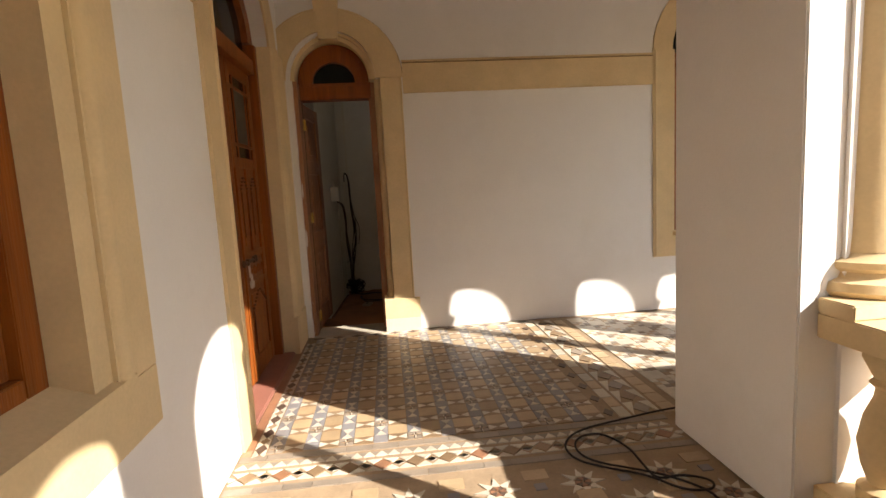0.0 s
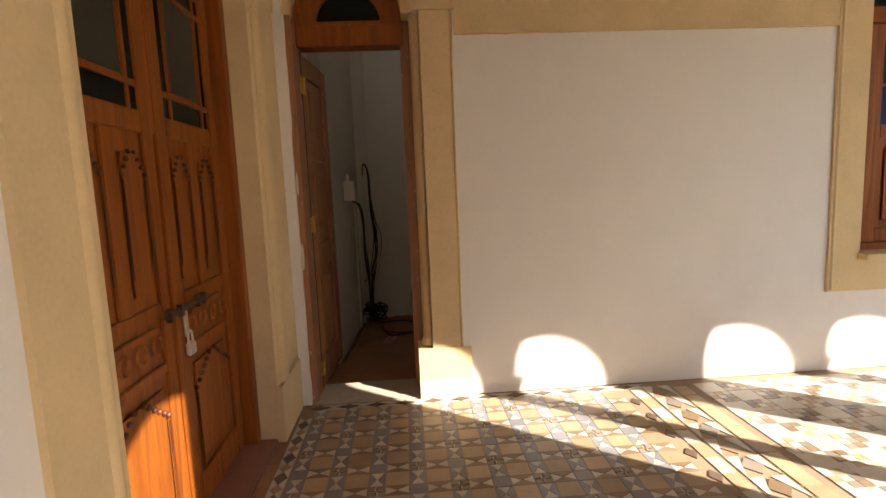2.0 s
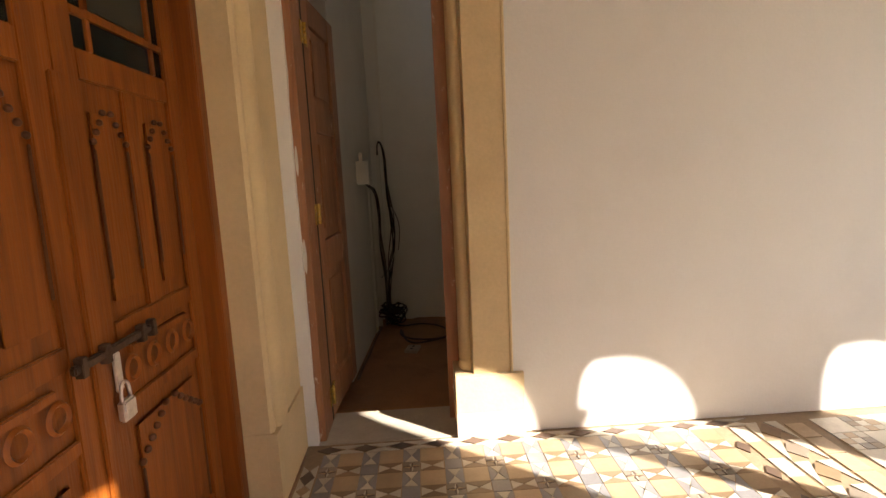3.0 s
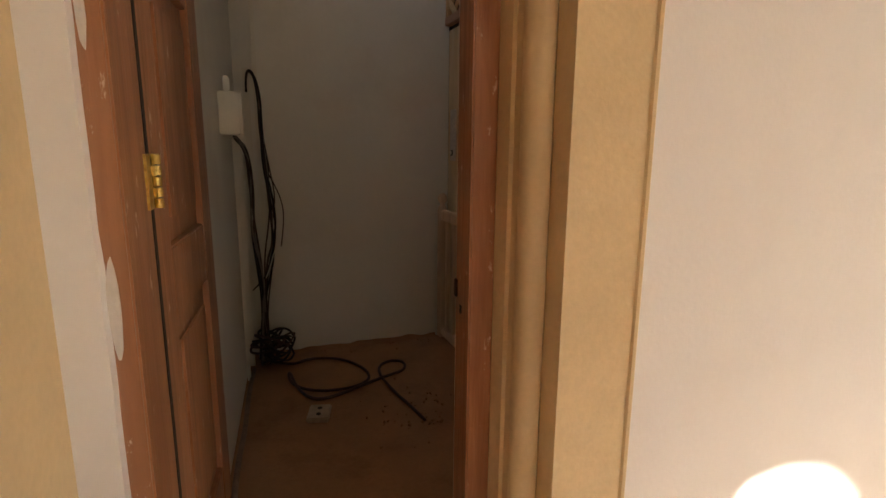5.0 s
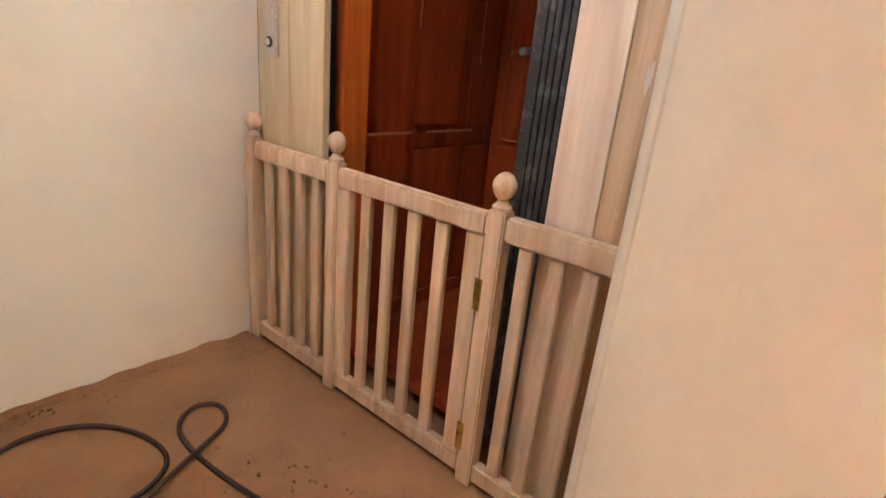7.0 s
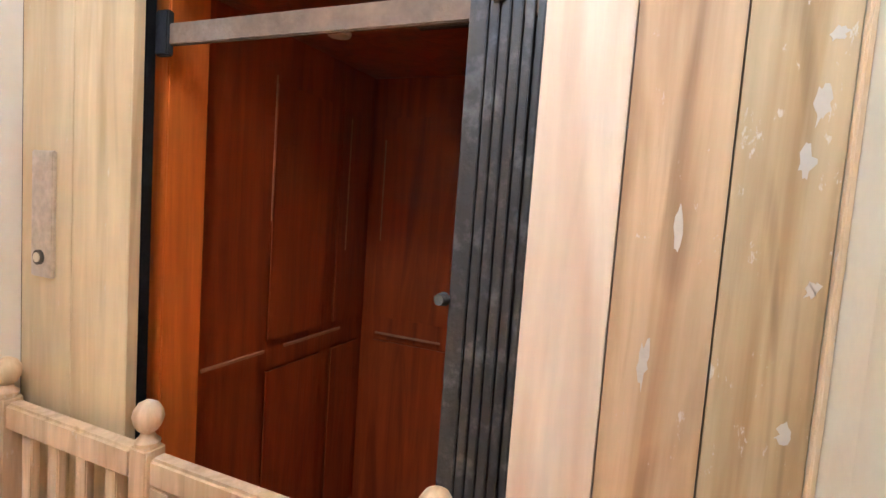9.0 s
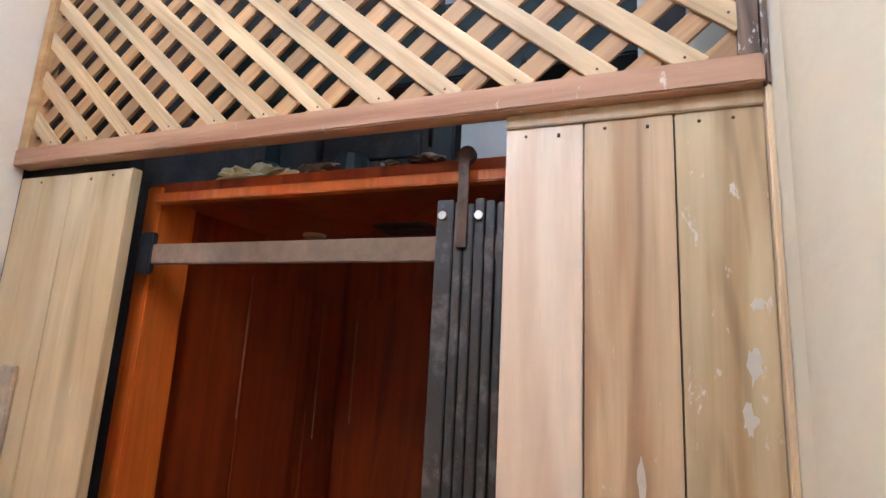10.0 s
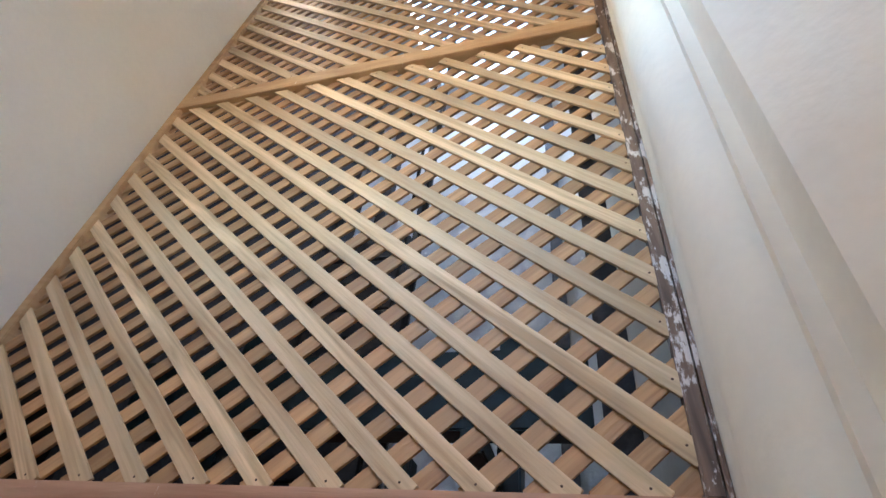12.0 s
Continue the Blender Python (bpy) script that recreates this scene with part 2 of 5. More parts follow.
M_DIRTY_PVC = mat("dirty_tan_plastic", (0.42, 0.32, 0.22), 0.6, 0.2, 14.0, 0.1)
M_PVC = mat("cream_plastic_trunking", (0.70, 0.65, 0.55), 0.5, 0.06, 6.0, 0.05)
M_SHAFT_DARK = mat("dark_mottled_masonry", (0.045, 0.040, 0.038), 0.9, 0.25, 4.0, 0.5, stain=(0.13, 0.125, 0.13), stain_scale=2.0, stain_amt=0.5)
M_DUSTY_BAR = mat("dusty_brown_bar", (0.20, 0.13, 0.085), 0.75, 0.25, 14.0, 0.2, stain=(0.38, 0.30, 0.23), stain_scale=5.0, stain_amt=0.5)
M_PLINTH = mat("worn_pink_limewash", (0.62, 0.47, 0.37), 0.85, 0.08, 5.0, 0.15, stain=(0.70, 0.62, 0.53), stain_scale=4.0, stain_amt=0.6)
M_TEAL = mat("teal_machine_paint", (0.006, 0.024, 0.027), 0.5, 0.25, 9.0, 0.1)
M_SAND = mat("sandy_ground", (0.42, 0.33, 0.23), 0.9, 0.15, 0.6, 0.3)
M_DARKVOID = mat("unlit_room_dark", (0.10, 0.08, 0.065), 0.9, 0.1, 3.0, 0.1)
M_FILLER = mat("dried_filler", (0.62, 0.56, 0.49), 0.85, 0.1, 12.0, 0.2)
M_BEAD = wood("dark_carved_wood", (0.12, 0.036, 0.010), (0.07, 0.022, 0.008), 0.5)
M_STONE = mat("pale_threshold_stone", (0.46, 0.40, 0.32), 0.6, 0.12, 8.0, 0.1)
G_DARK = glass("smoky_pane", (0.03, 0.035, 0.032), 0.08)
G_GREEN = glass("green_pane", (0.012, 0.085, 0.025), 0.1)
G_BLUE = glass("blue_pane", (0.012, 0.045, 0.22), 0.1)
G_FROST = glass("grey_pane", (0.12, 0.115, 0.09), 0.3)


# ---- building helpers ----
def box(bm, lo, hi, m=None):
    """An upright box between two corners, turned by m."""
    lo, hi = Vector(lo), Vector(hi)
    r = bmesh.ops.create_cube(bm, size=1.0, matrix=Matrix.Translation((lo + hi) / 2) @ Matrix.Diagonal((*(hi - lo), 1)))
    if m is not None:
        bmesh.ops.transform(bm, matrix=m, verts=r["verts"])
    return r["verts"]


def cyl(bm, r, a, b, seg=12, r2=None):
    a, b = Vector(a), Vector(b)
    q = (b - a).to_track_quat("Z", "Y").to_matrix().to_4x4()
    bmesh.ops.create_cone(bm, cap_ends=True, segments=seg, radius1=r, radius2=r if r2 is None else r2, depth=(b - a).length, matrix=Matrix.Translation((a + b) / 2) @ q)


def poly(bm, pts, d):
    """A flat outline swept by d."""
    d = Vector(d)
    v = [bm.verts.new(p) for p in pts]
    w = [bm.verts.new(Vector(p) + d) for p in pts]
    n = len(v)
    bm.faces.new(v[::-1]), bm.faces.new(w)
    for i in range(n):
        bm.faces.new((v[i], v[(i + 1) % n], w[(i + 1) % n], w[i]))


def lathe(bm, profile, base, seg=20):
    """Turned work: (radius, height) pairs round an upright axis."""
    rings = []
    for r, z in profile:
        rings.append([bm.verts.new((base[0] + r * math.cos(2 * math.pi * k / seg), base[1] + r * math.sin(2 * math.pi * k / seg), base[2] + z)) for k in range(seg)])
    for a, b in zip(rings, rings[1:]):
        for k in range(seg):
            bm.faces.new((a[k], a[(k + 1) % seg], b[(k + 1) % seg], b[k]))
    bm.faces.new(rings[0][::-1]), bm.faces.new(rings[-1])


def finish(name, bm, material, bevel=0.0, smooth=False):
    bmesh.ops.recalc_face_normals(bm, faces=bm.faces)
    me = bpy.data.meshes.new(name)
    if bevel:
        bmesh.ops.bevel(bm, geom=[e for e in bm.edges if e.is_manifold and e.calc_face_angle(0) > 0.5], offset=bevel, segments=2, affect="EDGES", clamp_overlap=True)
    bm.to_mesh(me)
    bm.free()
    me.materials.append(material)
    if smooth:
        me.shade_smooth()
        me.set_sharp_from_angle(angle=radians(40))
    return me


def part(name, bm, material, parent=None, label="", bevel=0.0, smooth=False):
    ob = new(name, finish(name, bm, material, bevel, smooth))
    if parent is not None:
        ob.parent = parent
        ob.matrix_parent_inverse = parent.matrix_world.inverted()
    return tagged(ob, label) if label else ob


def thing(name, label, category, group="", at=(0, 0, 0)):
    ob = new(name)
    ob.location = at
    ob.empty_display_size = 0.1
    bpy.context.view_layer.update()
    return tagged(ob, label, category, group)


def structure(name, bm, material, label, bevel=0.0, smooth=False):
    return tagged(part(name, bm, material, None, "", bevel, smooth), label, kind="structure")


def tube(name, pts, r, material, parent=None, label="", cyclic=False):
    """A smooth cable through points."""
    cu = bpy.data.curves.new(name, "CURVE")
    cu.dimensions, cu.bevel_depth, cu.bevel_resolution, cu.resolution_u = "3D", r, 2, 6
    s = cu.splines.new("NURBS")
    s.points.add(len(pts) - 1)
    for p, q in zip(s.points, pts):
        p.co = (*q, 1)
    s.use_endpoint_u, s.order_u, s.use_cyclic_u = True, 3, cyclic
    tmp = bpy.data.objects.new(name, cu)
    me = bpy.data.meshes.new_from_object(tmp)
    bpy.data.objects.remove(tmp)
    bpy.data.curves.remove(cu)
    me.materials.clear()
    me.materials.append(material)
    ob = new(name, me)
    if parent is not None:
        ob.parent = parent
        ob.matrix_parent_inverse = parent.matrix_world.inverted()
    return tagged(ob, label) if label else ob


def arch_pts(c, half, spring, rise, n=20):
    """Points over an arch from its right springing to its left, as (along, up)."""
    return [(c + half * math.cos(math.pi * k / n), spring + rise * math.sin(math.pi * k / n)) for k in range(n + 1)]


def arch_band(bm, c, h_in, r_in, s_in, h_out, r_out, s_out, to3, d, n=20):
    """The strip between two arches; to3 turns (along, up) into a place; d: depth vector."""
    a, b = arch_pts(c, h_in, s_in, r_in, n), arch_pts(c, h_out, s_out, r_out, n)
    for k in range(n):
        poly(bm, [to3(*a[k]), to3(*a[k + 1]), to3(*b[k + 1]), to3(*b[k])], d)


def arched_wall(bm, u0, u1, top, opens, to3, d):
    """A wall from u0 to u1, with arched openings (centre, half width, sill, springing, rise)."""
    u = u0
    for c, h, sill, spring, rise in sorted(opens):
        poly(bm, [to3(u, 0), to3(c - h, 0), to3(c - h, top), to3(u, top)], d)
        if sill > 0:
            poly(bm, [to3(c - h, 0), to3(c + h, 0), to3(c + h, sill), to3(c - h, sill)], d)
        pts = arch_pts(c, h, spring, rise)
        for p, q in zip(pts, pts[1:]):
            poly(bm, [to3(*p), to3(*q), to3(q[0], top), to3(p[0], top)], d)
        u = c + h
    poly(bm, [to3(u, 0), to3(u1, 0), to3(u1, top), to3(u, top)], d)


NORTH = lambda y: (lambda u, v: Vector((u, y, v)))
WEST = lambda x: (lambda u, v: Vector((x, u, v)))

# ---- large structure: veranda ----
CEIL, DOOR_C, LOB = 4.2, -0.68, -0.06
bm = bmesh.new()
arched_wall(bm, -1.6, 8.0, CEIL, [(-0.645, 0.445, 0.0, 2.55, 0.45), (3.53, 0.72, 0.84, 2.75, 0.60)], NORTH(0.0), (0, 0.36, 0))
structure("wall_north", bm, M_WHITE, "thick white limewashed wall with an arched doorway and window")
bm = bmesh.new()
poly(bm, [(-0.319, 0.362, 0), (-0.108, 0.645, 0), (2.4, 0.645, 0), (2.4, 0.362, 0)], (0, 0, 6.2))
poly(bm, [(-1.6, 0.362, 0), (-1.10, 0.362, 0), (-1.10, 0.60, 0), (-1.6, 0.60, 0)], (0, 0, 6.2))
poly(bm, [(-1.0995, 0.362, 2.601), (-0.3192, 0.362, 2.601), (-0.1082, 0.645, 2.78), (-1.0995, 0.645, 2.78)], (0, 0, 3.42))
structure("wall_lobby_south", bm, M_CREAM, "cream plastered inner face of the wall beside the doorway")
bm = bmesh.new()
arched_wall(bm, -9.0, 0.0, CEIL, [(-1.27, 0.78, 0.0, 2.75, 0.55), (-4.25, 0.70, 0.88, 2.75, 0.5)], WEST(-1.17), (-0.43, 0, 0))
structure("wall_west", bm, M_WHITE, "white limewashed veranda wall with door and window openings")
bm = bmesh.new()
box(bm, (-1.6, -9.2, CEIL), (1.75, 0.0, CEIL + 0.2))
box(bm, (1.751, -2.8, CEIL), (8.2, 0.0, CEIL + 0.2))
structure("ceiling", bm, M_WHITE, "plain white veranda ceiling")
bm = bmesh.new()
box(bm, (1.38, -3.43, 0), (1.75, -2.53, CEIL))
structure("pier_corner", bm, M_WHITE, "square white plastered corner pier", bevel=0.008)
bm = bmesh.new()
arched_wall(bm, 1.751, 8.0, CEIL, [(3.23, 0.42, 0.95, 2.68, 0.40), (4.09, 0.44, 0.95, 2.69, 0.40), (5.475, 0.455, 0.95, 2.69, 0.40), (6.425, 0.485, 0.95, 2.69, 0.40)], NORTH(-2.80), (0, 0.20, 0))
structure("arcade_south", bm, M_WHITE, "white arcade of narrow round arches over a parapet")
bm = bmesh.new()
arched_wall(bm, -9.0, -3.43, CEIL, [(-3.87, 0.42, 0.0, 2.62, 0.36), (-4.75, 0.45, 0.0, 2.62, 0.36), (-6.1, 0.36, 0.0, 2.62, 0.36), (-7.4, 0.6, 0.0, 2.62, 0.36)], WEST(1.56), (0.14, 0, 0))
structure("arcade_east", bm, M_WHITE, "white arcade of narrow round arches beside the walk")
bm = bmesh.new()
box(bm, (-1.6, -9.2, 0), (1.8, -9.0, CEIL))
structure("wall_south", bm, M_WHITE, "white wall at the end of the veranda")
bm = bmesh.new()
box(bm, (8.0, -2.8, 0), (8.2, 0.0, CEIL))
structure("wall_east", bm, M_WHITE, "white wall at the far end of the veranda")
bm = bmesh.new()
box(bm, (-400, -400, -0.62), (400, 400, -0.5))
structure("ground", bm, M_SAND, "sunlit sandy ground around the house")
bm = bmesh.new()
box(bm, (-1.6, -9.0, -0.5), (1.95, 0.362, -0.006))
box(bm, (1.95, -3.0, -0.5), (8.2, 0.362, -0.006))
floor = structure("floor", bm, M_GROUT, "veranda floor of patterned encaustic tiles")

# unseen rooms behind the doors, their unlit look put into the wall colour
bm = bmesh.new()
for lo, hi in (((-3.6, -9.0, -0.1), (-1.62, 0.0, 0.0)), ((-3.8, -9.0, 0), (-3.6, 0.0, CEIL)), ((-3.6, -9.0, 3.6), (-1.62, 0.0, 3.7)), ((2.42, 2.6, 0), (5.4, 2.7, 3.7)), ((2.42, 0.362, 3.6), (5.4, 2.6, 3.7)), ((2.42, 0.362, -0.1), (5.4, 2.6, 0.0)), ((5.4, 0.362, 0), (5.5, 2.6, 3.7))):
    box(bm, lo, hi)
structure("back_rooms", bm, M_DARKVOID, "added rooms behind doors and shutters, coloured dark to look unlit")

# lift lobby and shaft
# side wall darker than the other shaft walls
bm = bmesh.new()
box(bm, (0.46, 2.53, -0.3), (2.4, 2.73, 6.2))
structure("wall_shaft_side", bm, M_SHAFT_DARK, "dark mottled masonry side of the lift shaft")
bm = bmesh.new()
LWX = lambda y: -0.985 + 0.0667 * (y - 1.2)   # face of the slightly splayed wall
box(bm, (-1.30, 0.60, -0.3), (-1.10, 0.9795, 6.2))
# the opening between these pieces is unseen, added to admit the fill lamp
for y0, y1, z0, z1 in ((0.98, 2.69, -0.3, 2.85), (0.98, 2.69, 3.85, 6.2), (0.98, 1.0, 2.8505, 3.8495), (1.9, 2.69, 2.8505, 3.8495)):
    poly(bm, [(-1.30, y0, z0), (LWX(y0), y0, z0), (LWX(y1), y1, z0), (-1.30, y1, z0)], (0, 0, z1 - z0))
structure("wall_lobby_west", bm, M_LOBBY, "plain off-white lobby wall carrying cable trunking")
bm = bmesh.new()
box(bm, (-0.90, 2.49, -0.3), (0.46, 2.69, 6.2))
structure("wall_lobby_north", bm, M_LOBBY, "plain off-white plastered lobby end wall")
bm = bmesh.new()
box(bm, (2.2, 0.60, -0.3), (2.4, 2.53, 6.2))
structure("wall_shaft", bm, M_SHAFT, "grey-white plastered lift shaft walls")
bm = bmesh.new()
box(bm, (-1.3, 0.362, -0.3), (2.4, 2.69, LOB))
structure("floor_lobby", bm, M_DUST, "dusty brown cement floor of the lift lobby")
bm = bmesh.new()
box(bm, (-1.085, 0.0, -0.0055), (-0.295, 0.361, 0.002))
structure("threshold_lobby", bm, M_STONE, "pale worn stone threshold of the arched doorway")
bm = bmesh.new()
for lo, hi in (((-1.3, 0.362, 6.2), (0.9, 2.73, 6.4)), ((1.9, 0.362, 6.2), (2.4, 2.73, 6.4)), ((0.9, 0.362, 6.2), (1.9, 1.0, 6.4)), ((0.9, 2.0, 6.2), (1.9, 2.73, 6.4))):
    box(bm, lo, hi)
structure("ceiling_lobby", bm, M_SHAFT, "high plastered ceiling round a roof light")

# ---- plaster dressings ----
OC = M_OCHRE
bm = bmesh.new()
roll = [Vector((-0.247, 0.0815)) + Vector((-0.555, 0.832)) * (0.036 * math.cos(q)) + Vector((-0.832, -0.555)) * (0.034 * math.sin(q)) for q in [math.pi * k / 14 for k in range(15)]]
outline = [(-0.28, 0.2025), (-0.28, 0.145), (-0.271, 0.141), (-0.269, 0.116)] + [tuple(p) for p in roll] + [(-0.2225, 0.056), (-0.2265, 0.046), (-0.219, 0.0), (-0.218, -0.006), (-0.026, -0.006), (-0.022, -0.012), (-0.014, -0.013), (-0.008, -0.008), (-0.008, -0.0004), (-0.199, -0.0004), (-0.199, 0.2025)]
poly(bm, [Vector((x, y, 0.345)) for x, y in outline], (0, 0, 2.215))
box(bm, (-0.318, -0.026, 0.0), (0.045, -0.0004, 0.345))
box(bm, (-0.318, -0.0003, 0.0), (-0.199, 0.2015, 0.345))
box(bm, (-0.2795, 0.203, 0.0), (-0.199, 0.3612, 2.56))
lathe(bm, [(0.030, 0.0), (0.044, 0.012), (0.047, 0.035), (0.040, 0.055)], (-0.247, 0.0815, 0.346), 18)
arch_band(bm, -0.69, 0.36, 0.385, 2.56, 0.405, 0.425, 2.56, NORTH(0.05), (0, 0.17, 0))
arch_band(bm, -0.69, 0.4055, 0.4255, 2.56, 0.4305, 0.4555, 2.56, NORTH(0.02), (0, 0.12, 0))
for r0, r1, y in ((0.404, 0.430, 0.045), (0.675, 0.692, -0.031)):
    arch_band(bm, -0.69, r0, r0 + (0.025 if r0 < 0.5 else -0.03), 2.56, r1, r1 + (0.025 if r0 < 0.5 else -0.03), 2.56, NORTH(y), (0, 0.02 if r0 < 0.5 else 0.0088, 0))
arch_band(bm, -0.69, 0.431, 0.456, 2.56, 0.69, 0.66, 2.56, NORTH(-0.022), (0, 0.0215, 0))
poly(bm, [(-0.78, -0.05, 2.93), (-0.60, -0.05, 2.93), (-0.56, -0.05, 3.42), (-0.82, -0.05, 3.42)], (0, 0.049, 0))
tagged(structure("trim_doorway", bm, OC, "ochre moulded plaster surround of the arched doorway", smooth=True), category="trim")
bm = bmesh.new()
box(bm, (-0.3205, -0.0288, 0.0), (0.0475, -0.0002, 0.135))
structure("trim_plinth_wash", bm, M_PLINTH, "worn pinkish limewash at the foot of the pilaster", bevel=0.002)
bm = bmesh.new()
box(bm, (0.002, -0.022, 2.42), (2.598, 0.0, 2.688))
box(bm, (0.002, -0.006, 2.6885), (2.598, 0.0, 2.6995))
box(bm, (0.002, -0.036, 2.70), (2.598, 0.0, 2.718))
box(bm, (0.002, -0.030, 2.404), (2.598, 0.0, 2.4195))
structure("trim_frieze", bm, OC, "flat ochre plaster band across the white wall", bevel=0.003)
bm = bmesh.new()
box(bm, (2.600, -0.022, 0.586), (2.832, 0.0, 2.75))
box(bm, (4.253, -0.022, 0.586), (4.46, 0.0, 2.75))
box(bm, (2.8325, -0.022, 0.586), (4.2525, 0.0, 0.815))
cyl(bm, 0.012, (2.625, -0.022, 0.60), (2.625, -0.022, 2.75), 8)
box(bm, (2.815, -0.10, 0.8155), (4.245, 0.10, 0.853))
arch_band(bm, 3.53, 0.72, 0.60, 2.75, 0.93, 0.82, 2.75, NORTH(-0.022), (0, 0.0215, 0))
structure("trim_window", bm, OC, "ochre plaster surround of the coloured-glass window", smooth=True)
bm = bmesh.new()
X = -1.17
box(bm, (X, -2.33, 0), (X + 0.02, -2.05, 2.75))
side = [(-0.16, -0.4905), (-0.16, -0.512), (0.020, -0.508), (0.034, -0.494), (0.034, -0.468), (0.004, -0.466), (0.004, -0.456)]
side += [(0.012 + 0.048 * math.sin(q) ** 0.8, -0.378 - 0.076 * math.cos(q)) for q in [math.pi * k / 14 for k in range(1, 14)]]
side += [(0.004, -0.300), (0.004, -0.293), (0.030, -0.290), (0.038, -0.276), (0.038, -0.001), (0.0004, -0.001), (0.0004, -0.4905)]
poly(bm, [Vector((X + x, y, 0.34)) for x, y in side], (0, 0, 2.41))
box(bm, (X + 0.0004, -0.512, 0), (X + 0.050, -0.001, 0.3395))
cyl(bm, 0.026, (X + 0.008, -2.10, 0.34), (X + 0.008, -2.10, 2.75), 14)
box(bm, (X - 0.16, -0.512, 0), (X, -0.4905, 0.3395))
box(bm, (X - 0.16, -2.0495, 0), (X, -2.03, 2.75))
arch_band(bm, -1.27, 0.76, 0.53, 2.75, 1.06, 0.80, 2.75, WEST(X + 0.02), (-0.0195, 0, 0))
structure("trim_west_door", bm, OC, "ochre plaster pilasters and arch round the brown door", smooth=True)
# darker ochre strips in the quirks, the frieze groove and round the arch
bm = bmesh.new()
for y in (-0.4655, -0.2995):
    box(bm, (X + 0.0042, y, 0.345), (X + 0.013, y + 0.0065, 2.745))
structure("trim_quirk_west", bm, M_QUIRK_DARK, "dark ochre strips in the quirks of the door moulding")
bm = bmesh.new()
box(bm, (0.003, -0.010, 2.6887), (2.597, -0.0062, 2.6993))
structure("trim_quirk_frieze", bm, M_QUIRK_DARK, "dark ochre strip in the groove along the ochre band")
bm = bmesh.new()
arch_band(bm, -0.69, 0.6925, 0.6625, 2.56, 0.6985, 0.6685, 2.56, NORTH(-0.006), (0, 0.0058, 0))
structure("trim_quirk_arch", bm, M_QUIRK_DARK, "dark outline of the ochre arch")
bm = bmesh.new()
box(bm, (X, -3.55, 0.88), (X + 0.02, -3.275, 2.75))
box(bm, (X, -5.2, 0.655), (X + 0.02, -3.275, 0.875))
box(bm, (X, -5.2, 0.88), (X + 0.02, -4.95, 2.75))
cyl(bm, 0.045, (X + 0.0, -3.50, 0.90), (X + 0.0, -3.50, 2.75), 14)
box(bm, (X - 0.13, -3.66, 0.90), (X + 0.004, -3.552, 2.75))
poly(bm, [(X + 0.035, -3.45, 0.872), (X + 0.035, -3.45, 0.90), (X - 0.20, -3.45, 0.975), (X - 0.20, -3.45, 0.872)], (0, -1.55, 0))
arch_band(bm, -4.25, 0.70, 0.5, 2.75, 0.975, 0.75, 2.75, WEST(X + 0.02), (-0.0195, 0, 0))
structure("trim_west_window", bm, OC, "ochre plaster surround and sloping sill of the shuttered window", smooth=True)
bm = bmesh.new()
box(bm, (X, -3.275, 2.50), (X + 0.018, -2.33, 2.78))
structure("trim_west_band", bm, OC, "ochre plaster band above the white wall panel", bevel=0.003)

# engaged column, balustrade and slim columns of the arcade
col = thing("column", "ochre plastered round column on a moulded base beside the pier", "column", at=(1.74, -3.36, 0.905))
bm = bmesh.new()
box(bm, (1.46, -3.60, 0.905), (1.98, -3.432, 0.965))
part("plinth", bm, OC, col, bevel=0.006)
bm = bmesh.new()
lathe(bm, [(0.235, 0.966), (0.252, 0.99), (0.245, 1.025), (0.205, 1.04), (0.195, 1.062), (0.218, 1.08), (0.222, 1.105), (0.192, 1.122), (0.184, 1.14)], (1.74, -3.36, 0), 32)
part("column_base", bm, OC, col, smooth=True)
bm = bmesh.new()
lathe(bm, [(0.186, 1.141), (0.18, 1.22), (0.172, 2.2), (0.16, 3.0), (0.165, 3.02), (0.175, 3.1)], (1.74, -3.36, 0), 32)
part("shaft", bm, OC, col, smooth=True)
for x, y, r in ((3.65, -2.70, 0.08), (5.93, -2.70, 0.08), (1.63, -4.29, 0.065)):
    c2 = thing("slim_column", "slim ochre plastered column between two arches", "column", "arcade columns", (x, y, 0.95))
    bm = bmesh.new()
    lathe(bm, [(r + 0.04, 0.951 if y > -3 else 0.906), (r + 0.04, 1.0), (r + 0.015, 1.02), (r, 1.06), (r * 0.92, 2.5), (r + 0.03, 2.6), (r + 0.03, 2.63)], (x, y, 0), 20)
    part("shaft", bm, OC, c2, smooth=True)
bal = thing("balustrade", "ochre plastered balustrade with vase-shaped balusters and flat coping", "balustrade", at=(1.62, -5.0, 0))
bm = bmesh.new()
box(bm, (1.46, -9.0, 0.80), (1.98, -3.432, 0.9045))
part("coping", bm, OC, bal, bevel=0.006)
bm = bmesh.new()
box(bm, (1.47, -9.0, 0.0), (1.79, -3.432, 0.16))
part("plinth", bm, OC, bal, bevel=0.006)
bm = bmesh.new()
lathe(bm, [(0.085, 0.161), (0.085, 0.21), (0.05, 0.23), (0.075, 0.30), (0.092, 0.40), (0.075, 0.50), (0.045, 0.58), (0.04, 0.62), (0.06, 0.64), (0.045, 0.66), (0.075, 0.72), (0.085, 0.74), (0.085, 0.799)], (0, 0, 0), 18)
vase = finish("baluster", bm, OC, smooth=True)
for k in range(22):
    b2 = new("baluster", vase)
    b2.parent, b2.location = bal, (0.02, 1.42 - 0.205 * k, 0)

